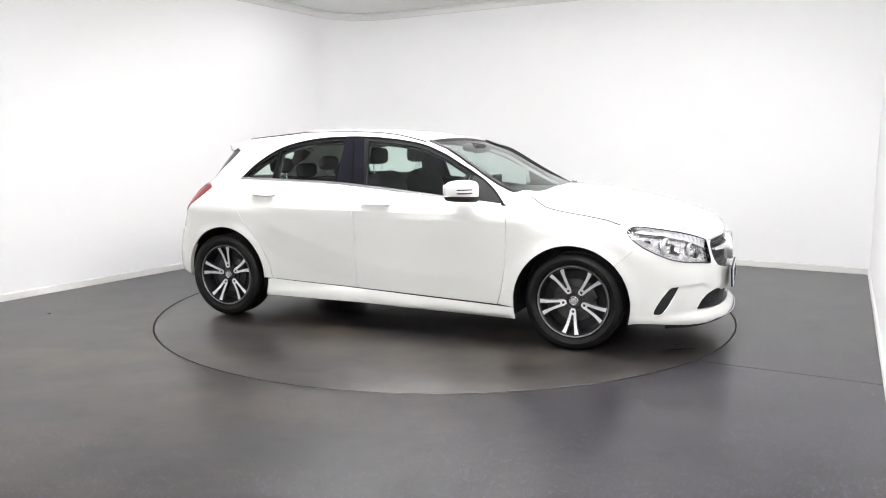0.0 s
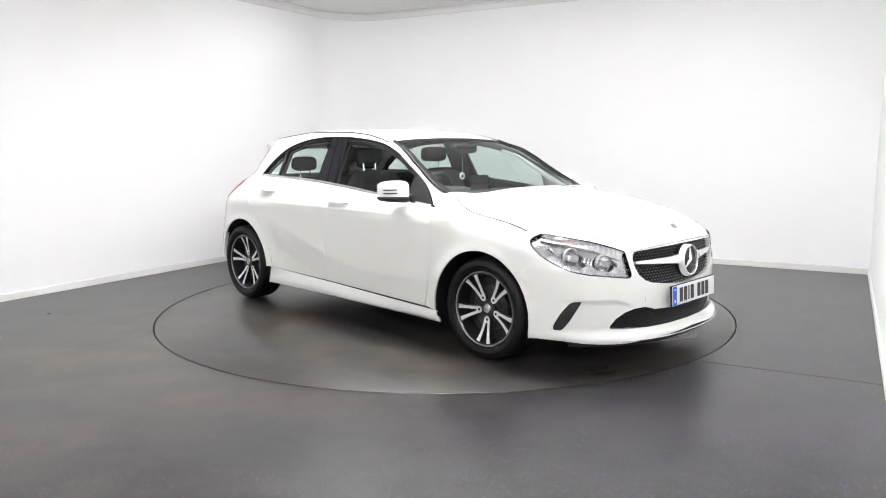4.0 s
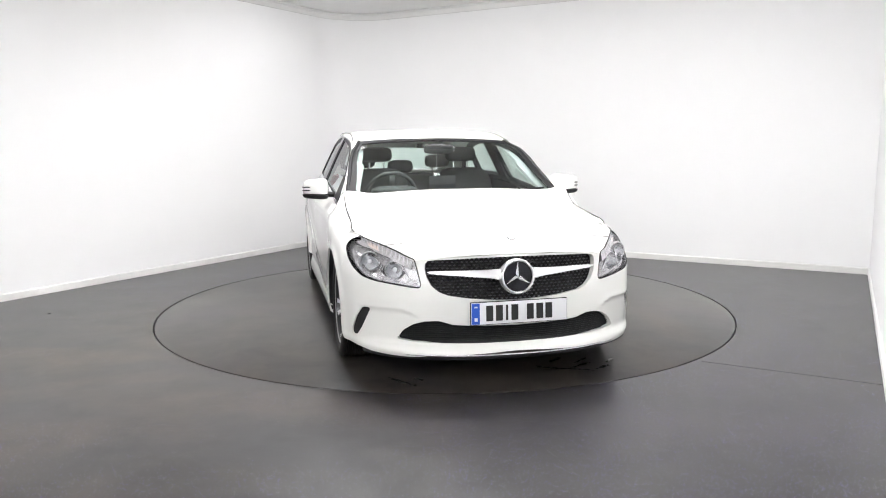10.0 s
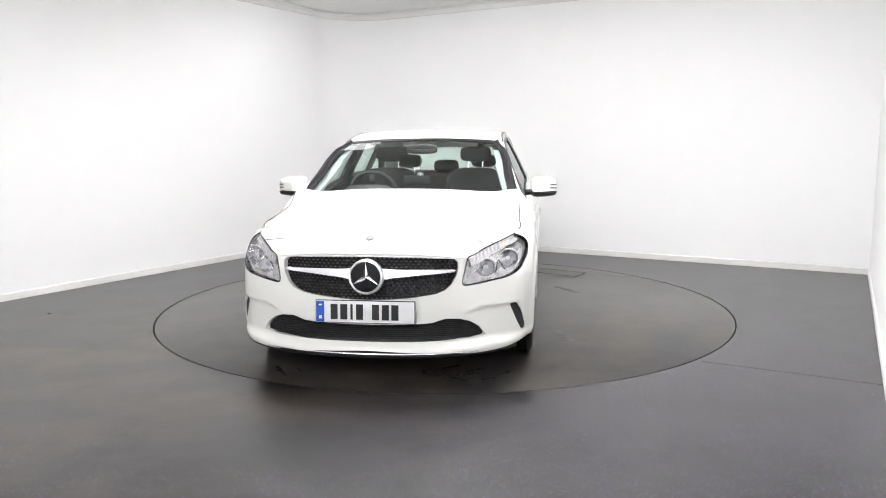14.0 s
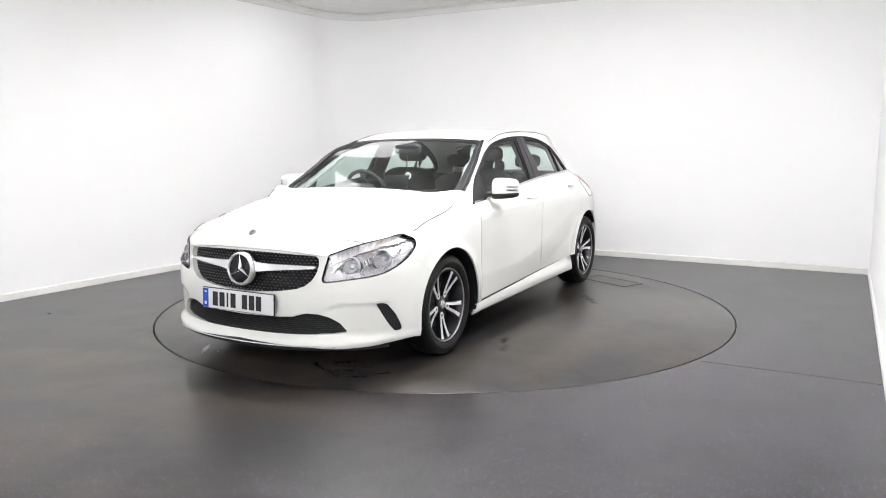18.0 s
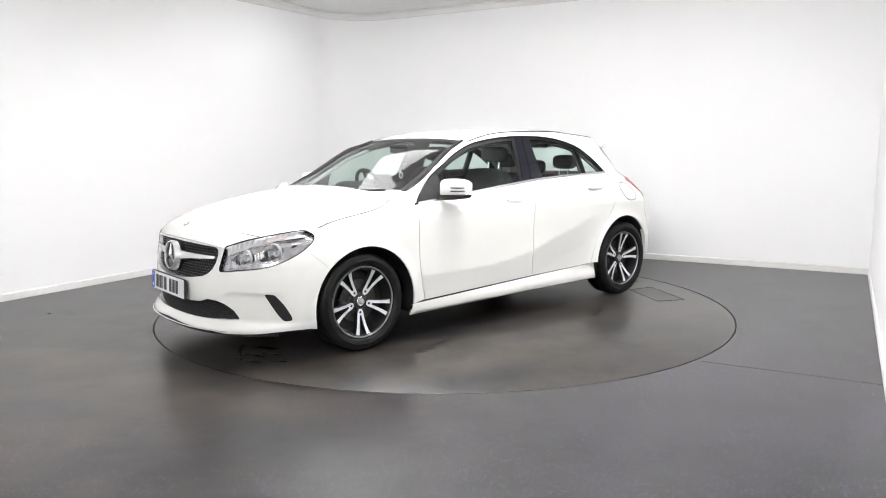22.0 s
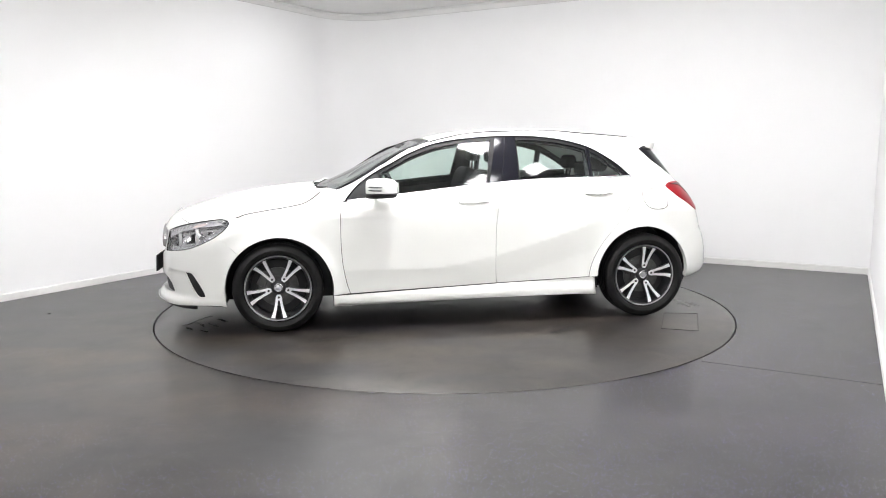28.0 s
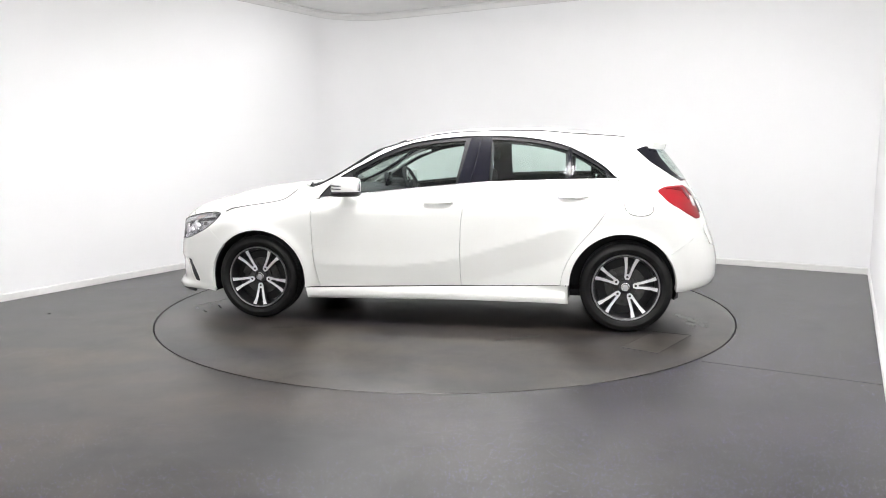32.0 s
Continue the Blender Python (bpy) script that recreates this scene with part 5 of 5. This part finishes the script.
    part("valve", tube([m @ (v + Vector((0, 0, 0.004))), m @ (v * 0.97 + Vector((0, 0, 0.034)))], 0.004, 8), BLACK, barrel)


wheel(1.3495, 1, -90)
wheel(-1.3495, 1, 8)
wheel(1.3495, -1, -94)
wheel(-1.3495, -1, 96)

# ---- arches, floor pan and inner skin ----
for hx, hz, r in ((1.338, 0.30, 0.378), (-1.327, 0.325, 0.368)):
    for s in (1, -1):
        bm = bmesh.new()
        rows = []
        for k in range(33):
            a = radians(-14 + 208 * k / 32)
            x, z = hx + r * math.cos(a), hz + r * math.sin(a)
            yo = abs(shell(G(x, max(z, 0.2)), max(z, 0.2)).y) - 0.012
            rows.append([bm.verts.new((x, s * y, z)) for y in (yo, 0.72, 0.56)])
        for a, b in zip(rows, rows[1:]):
            for j in range(2):
                bm.faces.new((a[j], b[j], b[j + 1], a[j + 1]))
        c = bm.verts.new((hx, s * 0.55, hz))
        for a, b in zip(rows, rows[1:]):
            bm.faces.new((a[2], b[2], c))
        bmesh.ops.recalc_face_normals(bm, faces=bm.faces)
        part("arch_liner", bm, BLACK, car, "black wheel arch liner")
pan = [(2.05, 0.55), (1.85, 0.74), (1.73, 0.80), (1.72, 0.54), (0.96, 0.54), (0.95, 0.80), (-0.95, 0.80), (-0.96, 0.54), (-1.69, 0.54), (-1.70, 0.60), (-1.74, 0.5)]
part("floor_pan", prism([(x, y) for x, y in pan] + [(x, -y) for x, y in pan[::-1]], 0.185, 0.235), BLACK, car, "black underbody", smooth=False)
part("exhaust", tube([(-0.4, 0.1, 0.20), (-1.2, 0.15, 0.20), (-1.6, 0.45, 0.25), (-1.85, 0.47, 0.27)], 0.028, 10), STEEL, car, "steel exhaust pipe")

for s in (1, -1):
    skin = [(G(x, z), z) for x, z in dense([(0.955, 0.25), (0.955, 0.88)], 0.03, False)] + [(G(x, z), z) for x, z in line_z(belt_z, 0.93, -1.40, -0.02, 50)]
    skin += [(G(x, z), z) for x, z in dense([(-1.46, 1.02), (-1.46, 0.73), (-1.20, 0.73), (-0.97, 0.55), (-0.93, 0.27)], 0.03, False)]
    sheet_part("inner_skin", sheet(shell, mirrored(skin, s), lift=-0.03, depth=0.0, du=0.05, dv=0.04), DASH, car, "dark inner door trim")
    wingskin = [(G(x, z), z) for x, z in dense([(0.97, 0.70), (0.97, 0.92)], 0.03, False)] + along_top(1.0, 1.70, 30, 0.02) + [(G(1.72, 0.70), 0.70)]
    sheet_part("inner_wing", sheet(shell, mirrored(wingskin, s), lift=-0.02, depth=0.0, du=0.05, dv=0.04), GAP, car, "dark inner wing")
    # inside of the pillars
    b1 = [(G(x, z), z) for x, z in line_z(win_top, 0.86, -1.285, 0.02, 60)] + [(G(x, z), z) for x, z in line_z(belt_z, -1.285, 0.86, -0.03, 50)]
    holes_ = []
    for a, b, h in ((0.60, -0.19, 0.034), (-0.41, -0.925, 0.034), (-0.975, -1.215, 0.034)):
        holes_.append([(G(x, z), z) for x, z in line_z(win_top, a, b, -h, 24)] + [(G(x, z), z) for x, z in line_z(belt_z, b, a, 0.006, 20)])
    sheet_part("pillar_trim", sheet(shell, mirrored(b1, s), [mirrored(h, s) for h in holes_], lift=-0.028, depth=0.012, du=0.05, dv=0.04), DASH, car, "dark pillar trim")
    # pale trim inside the windscreen pillar
    rows = [(u, top_limit(roof, u, 0.03)) for u in [0.98 + (0.33 - 0.98) * k / 16 for k in range(17)]]
    quad = rows + [(u, y - 0.045 - 0.02 * (u > 0.6)) for u, y in rows[::-1]]
    sheet_part("screen_pillar_trim", sheet(roof, [(u, s * y) for u, y in quad], lift=-0.045, depth=0.02, du=0.04, dv=0.03), TRIM, car, "pale inner windscreen pillar trim")
lin = [(u, y - 0.03) for u, y in roof_rows[1:]]
sheet_part("headliner", sheet(roof, dense(two_sided([(0.22, 0.05), (0.22, 0.3)] + lin + [(-1.40, 0.3), (-1.40, 0.05)]), 0.05), lift=-0.03, depth=0.0, du=0.08, dv=0.08), LINER, car, "grey headliner")

# ---- door mirrors ----
def blob(c, r, e1, e2, v0, v1, nu=36, nv=14, taper=0.0):
    """Part of a rounded box: polar band between latitudes v0 and v1 (degrees)."""
    bm = bmesh.new()

    def pw(a, e):
        return math.copysign(abs(a) ** e, a)
    rows = []
    for j in range(nv + 1):
        v = radians(v0 + (v1 - v0) * j / nv)
        row = []
        for i in range(nu):
            u = 2 * math.pi * i / nu
            x = pw(math.cos(v), e1) * pw(math.cos(u), e2)
            y = pw(math.cos(v), e1) * pw(math.sin(u), e2)
            z = pw(math.sin(v), e1)
            k = 1 + taper * y
            row.append(bm.verts.new((c[0] + r[0] * x * k, c[1] + r[1] * y, c[2] + r[2] * z * k)))
        rows.append(row)
    for a, b in zip(rows, rows[1:]):
        for i in range(nu):
            bm.faces.new((a[i], a[(i + 1) % nu], b[(i + 1) % nu], b[i]))
    bm.faces.new(rows[0][::-1])
    bm.faces.new(rows[-1])
    bmesh.ops.remove_doubles(bm, verts=bm.verts, dist=1e-5)
    bmesh.ops.recalc_face_normals(bm, faces=bm.faces)
    return bm


def mirror(s):
    door_ = doors[s][0]
    turn = pose(0.622, s * 0.926, 0.998, 0, 0, s * 10)
    bm = blob((0, 0, 0), (0.104, 0.086, 0.068), 0.50, 0.60, -13, 90, 40, 16, -0.10 * s)
    bmesh.ops.transform(bm, matrix=turn, verts=bm.verts)
    shellm = part("door_mirror", bm, PAINT, door_, "white door mirror housing with black foot", angle=50)
    bm = blob((0.002, 0, -0.006), (0.108, 0.090, 0.064), 0.34, 0.60, -90, -9, 40, 8, -0.10 * s)
    bmesh.ops.transform(bm, matrix=turn, verts=bm.verts)
    part("mirror_foot", bm, BLACK, shellm, "black lower shell", angle=50)
    for z0, z1 in ((-0.010, -0.004), (0.012, 0.018)):
        pts = []
        for k in range(15):
            a = radians(8 + 78 * k / 14)
            f = lambda a_, e: math.copysign(abs(a_) ** e, a_)
            pts.append(turn @ Vector((0.1065 * f(math.cos(a), 0.62) * (1 - 0.10 * f(math.sin(a), 0.62)), s * 0.0868 * f(math.sin(a), 0.62), (z0 + z1) / 2 - 0.003 * k / 14)))
        part("repeater", tube(pts, [0.0045 if 0 < k < 14 else 0.001 for k in range(15)], 6), SLOT, shellm, "slim grey indicator lens")
    part("mirror_glass", box((-0.103, -0.058, -0.030), (-0.096, 0.058, 0.042), turn, 0.003), CHROME, shellm, "mirror glass")
    part("mirror_arm", tube([(0.66, s * 0.80, 0.955), (0.645, s * 0.845, 0.958), (0.63, s * 0.90, 0.962)], [0.022, 0.019, 0.022], 10), BLACK, shellm, "black mirror arm")


mirror(1)
mirror(-1)

# ---- wipers and scuttle ----
scut = [(1.16, 0.05), (1.15, 0.3), (1.13, 0.5), (1.11, 0.63), (1.05, 0.66), (1.07, 0.5), (1.09, 0.3), (1.10, 0.05)]
sheet_part("scuttle", sheet(roof, dense(two_sided(scut), 0.03), lift=-0.012, depth=0.0), BLACK, car, "black scuttle panel under the windscreen")
for y0, y1, u0, u1 in ((-0.55, 0.05, 1.12, 1.075), (0.10, 0.62, 1.125, 1.07)):
    pts = [roof(u0 + (u1 - u0) * k / 12, y0 + (y1 - y0) * k / 12) + Vector((0.006, 0, 0.018)) for k in range(13)]
    arm = part("wiper", tube(pts, 0.007, 6), BLACK, car, "black wiper blade at the foot of the windscreen")
    part("wiper_arm", tube([roof(1.15, y0) + Vector((0.02, 0, 0.006)), roof(1.14, (y0 + y1) / 2) + Vector((0.01, 0, 0.03)), pts[7] + Vector((0, 0, 0.012))], 0.008, 6), BLACK, arm)

# ---- cabin ----
dash = part("dashboard", blob((0.80, 0, 0.815), (0.33, 0.72, 0.155), 0.45, 0.35, -90, 90, 44, 16), DASH, car, "dark dashboard")
part("binnacle", blob((0.60, -0.36, 0.955), (0.10, 0.17, 0.05), 0.6, 0.6, -90, 90, 24, 10), DASH, dash, "instrument hood")
part("screen", box((0.545, -0.10, 0.955), (0.56, 0.10, 1.07), Matrix(), 0.006), GLOSS, dash, "dark centre screen")
WH = pose(0.42, -0.36, 0.925, 0, -66, 0)
ring_pts = [WH @ Vector((0.183 * math.cos(2 * math.pi * k / 40), 0.183 * math.sin(2 * math.pi * k / 40), 0)) for k in range(40)]
wheel_s = part("steering_wheel", tube(ring_pts, 0.0155, 10, True), DASH, car, "dark steering wheel")
part("wheel_boss", lathe([(0.07, 0.02), (0.06, -0.02), (0.0, -0.028)], 24, WH), DASH, wheel_s)
for a in (0, 180, 90):
    part("wheel_arm", box((0.03, -0.02, -0.01), (0.18, 0.02, 0.006), WH @ pose(0, 0, 0, 0, 0, a - 90 + 90), 0.004), SATIN if a != 90 else DASH, wheel_s)
part("steering_column", tube([(0.44, -0.36, 0.90), (0.62, -0.36, 0.86)], 0.04, 10), DASH, wheel_s)


def seat(x, y, back_top, head, width=0.25):
    base = part("seat", blob((x + 0.20, y, 0.52), (0.28, width, 0.10), 0.5, 0.45, -90, 90, 30, 12), INTERIOR, car, "dark cloth front seat")
    m = pose(x - 0.12, y, 0.55 + (back_top - 0.55) / 2, 0, -14, 0)
    bm = blob((0, 0, 0), (0.09, width, (back_top - 0.50) / 2 + 0.02), 0.5, 0.45, -90, 90, 30, 16)
    bmesh.ops.transform(bm, matrix=m, verts=bm.verts)
    part("backrest", bm, INTERIOR, base, "dark cloth backrest")
    if head:
        hz = head
        bm = blob((x - 0.235, y, hz), (0.052, 0.130, 0.062), 0.55, 0.6, -90, 90, 28, 14)
        part("headrest", bm, INTERIOR, base, "padded headrest")
        for k in (-0.06, 0.06):
            part("headrest_post", tube([(x - 0.215, y + k, back_top - 0.06), (x - 0.23, y + k, hz - 0.04)], 0.007, 8), CHROME, base, "thin chrome post")
    return base


seat(-0.05, -0.36, 1.06, 1.212)
seat(-0.05, 0.36, 1.06, 1.212)
bench = part("rear_bench", blob((-0.78, 0, 0.50), (0.28, 0.62, 0.11), 0.45, 0.35, -90, 90, 36, 12), INTERIOR, car, "dark cloth rear bench")
bm = blob((0, 0, 0), (0.085, 0.60, 0.27), 0.45, 0.35, -90, 90, 36, 16)
bmesh.ops.transform(bm, matrix=pose(-1.06, 0, 0.76, 0, -16, 0), verts=bm.verts)
part("rear_backrest", bm, INTERIOR, bench, "dark cloth rear backrest")
for y in (-0.36, 0, 0.36):
    hz = 1.135 - (0.05 if y == 0 else 0)
    part("rear_headrest", blob((-1.15, y, hz), (0.05, 0.12, 0.062), 0.6, 0.6, -90, 90, 24, 12), INTERIOR, bench, "padded rear headrest")
    for k in (-0.05, 0.05):
        part("headrest_post", tube([(-1.13, y + k, 0.98), (-1.145, y + k, hz - 0.03)], 0.006, 8), CHROME, bench, "thin chrome post")
part("parcel_shelf", box((-1.62, -0.52, 0.985), (-1.16, 0.52, 1.0), Matrix(), 0.006), DASH, car, "dark parcel shelf")
part("bulkhead", box((-1.62, -0.5, 0.35), (-1.60, 0.5, 0.98), Matrix(), 0.004), GAP, car)
part("cabin_floor", box((-1.6, -0.72, 0.24), (0.96, 0.72, 0.27), Matrix(), 0.006), INTERIOR, car, "dark carpet")
part("firewall", box((0.94, -0.74, 0.25), (0.97, 0.74, 0.90), Matrix(), 0.006), GAP, car)
part("console", box((-0.2, -0.10, 0.27), (0.6, 0.10, 0.60), Matrix(), 0.03), DASH, car, "dark centre console")
rvm = part("rear_view_mirror", blob((0.405, 0.012, 1.262), (0.022, 0.118, 0.036), 0.5, 0.5, -90, 90, 30, 12), BLACK, car, "dark rear-view mirror")
part("mirror_mount", blob((0.345, 0.012, 1.272), (0.065, 0.078, 0.034), 0.7, 0.7, -90, 90, 24, 10), BLACK, rvm, "black sensor cover")
cord = part("air_freshener", lathe([(0.019, -0.004), (0.026, -0.003), (0.028, 0.0), (0.026, 0.003), (0.019, 0.004)], 32, pose(0.385, -0.003, 1.058, 0, 90, 0), True), PLATE, car, "white ring charm hanging from the mirror")
part("charm", blob((0.385, -0.003, 1.060), (0.006, 0.012, 0.014), 0.8, 0.8, -90, 90, 16, 8), SATIN, cord)
part("cord", tube([(0.390, -0.002, 1.245), (0.387, -0.003, 1.16), (0.385, -0.003, 1.086)], 0.0022, 6), TRIM, cord, "pale cord")

# ---- marks on the turntable ----
def table_space(x, y, z=0.0):
    return Vector((x + CAR_X, y + CAR_Y, z))


cover = [table_space(x, y) for x, y in ((-1.545, 0.80), (-1.79, 0.862), (-1.53, 1.36), (-1.31, 1.25))]
part("access_cover_gap", tube([c for c in cover], 0.0035, 5, True), SEAM, turntable, "hairline joint round a square access cover")
bm = bmesh.new()
mid = sum(cover, Vector()) / 4
vs = [bm.verts.new(mid + (c - mid) * 0.985 + Vector((0, 0, 0.0012))) for c in cover]
vd = [bm.verts.new(mid + (c - mid) * 0.985 + Vector((0, 0, -0.004))) for c in cover]
bm.faces.new(vs)
for i in range(4):
    bm.faces.new((vs[i], vs[(i + 1) % 4], vd[(i + 1) % 4], vd[i]))
bmesh.ops.recalc_face_normals(bm, faces=bm.faces)
part("access_cover", bm, DISC, turntable, "square flush access cover", smooth=False)


def smear(points, width, seed):
    """A thin, ragged flat mark along a line of points in the car's plan."""
    rnd = random.Random(seed)
    pts = [table_space(*p) for p in points]
    line = []
    for a, b in zip(pts, pts[1:]):
        k = max(2, int((b - a).length / 0.012))
        line += [a + (b - a) * (j / k) for j in range(k)]
    line.append(pts[-1])
    bm = bmesh.new()
    rows = []
    for i, p in enumerate(line):
        d = (line[min(i + 1, len(line) - 1)] - line[max(i - 1, 0)]).normalized()
        n = Vector((-d.y, d.x, 0))
        w = width * rnd.uniform(0.3, 1.2) * math.sin(math.pi * (i + 0.6) / (len(line) + 0.2)) ** 0.4
        o = n * width * rnd.uniform(-0.4, 0.4)
        rows.append((bm.verts.new(p + o + n * w + Vector((0, 0, 0.0008))), bm.verts.new(p + o - n * w + Vector((0, 0, 0.0008)))))
    for a, b in zip(rows, rows[1:]):
        bm.faces.new((a[0], a[1], b[1], b[0]))
    bmesh.ops.recalc_face_normals(bm, faces=bm.faces)
    if sum(f.normal.z for f in bm.faces) < 0:
        bmesh.ops.reverse_faces(bm, faces=bm.faces)
    return bm


WET = mottled(material("wet_scuff", rough=0.12, spec=0.6), 60, (0.022, 0.021, 0.021), (0.05, 0.049, 0.048))
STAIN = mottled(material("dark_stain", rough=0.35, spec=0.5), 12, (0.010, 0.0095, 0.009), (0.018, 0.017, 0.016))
DAMP = mottled(material("damp_patch", rough=0.16, spec=0.55), 25, (0.022, 0.021, 0.021), (0.045, 0.044, 0.043))
SCUFFS = (([(2.05, 0.54), (2.03, 0.51), (1.99, 0.42), (1.96, 0.34), (1.92, 0.28), (1.88, 0.24)], 0.016), ([(1.84, 0.35), (1.79, 0.39), (1.76, 0.45)], 0.018),
          ([(2.03, 0.56), (2.0, 0.61), (1.97, 0.67)], 0.014), ([(1.88, 0.49), (1.84, 0.54), (1.80, 0.60)], 0.012), ([(1.92, 0.68), (1.88, 0.72), (1.85, 0.75)], 0.014),
          ([(1.97, 0.44), (1.93, 0.50), (1.90, 0.58)], 0.012), ([(1.88, -0.64), (1.95, -0.60), (2.01, -0.56), (2.07, -0.52)], 0.016), ([(1.93, -0.50), (1.98, -0.46)], 0.012))
PATCHES = (([(-1.75, 0.22), (-1.82, 0.33), (-1.88, 0.44), (-1.92, 0.62)], 0.05), ([(-1.80, 0.46), (-1.84, 0.55), (-1.83, 0.64)], 0.03))
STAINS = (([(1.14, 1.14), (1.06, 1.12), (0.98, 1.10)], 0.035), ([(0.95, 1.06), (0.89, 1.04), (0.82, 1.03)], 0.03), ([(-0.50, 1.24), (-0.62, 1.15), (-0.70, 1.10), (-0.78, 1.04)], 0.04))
for k, (line, w) in enumerate(SCUFFS):
    part("wet_mark", smear(line, w, 20 + k), WET, turntable, "wet shiny scuff on the vinyl", smooth=False)
for k, (line, w) in enumerate(PATCHES):
    part("damp_mark", smear(line, w, 40 + k), DAMP, turntable, "damp shiny patch on the vinyl", smooth=False)
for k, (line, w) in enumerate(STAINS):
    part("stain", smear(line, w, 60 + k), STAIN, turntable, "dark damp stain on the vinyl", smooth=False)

# specks on the fixed floor and a clip on the skirting
speck = bmesh.new()
bmesh.ops.create_icosphere(speck, subdivisions=1, radius=0.011)
bmesh.ops.transform(speck, matrix=pose(-3.085, 5.75, 0.003) @ Matrix.Diagonal((1.3, 1, 0.35, 1)), verts=speck.verts)
tagged(part("crumb", speck, GAP), "small dark crumb of dirt on the floor", "dirt")

tagged(part("cable_clip", tube([(3.762, 7.517, 0.0), (3.772, 7.512, 0.018), (3.796, 7.500, 0.040)], [0.0035, 0.0045, 0.003], 8), GAP), "small dark wire end leaning on the skirting board", "wire")

# ---- what moves: the turntable and the car on it ----
def motions():
    times = [k * 1.0 for k in range(33)]
    disc_rows, car_rows = [], []
    for t in times:
        m = pose(TABLE_X, TABLE_Y, 0.0, 0, 0, table_angle(t))
        disc_rows.append((t, m))
        car_rows.append((t, m @ pose(CAR_X, CAR_Y, 0.001)))
    walk(turntable, disc_rows)
    walk(car, car_rows)


motions()
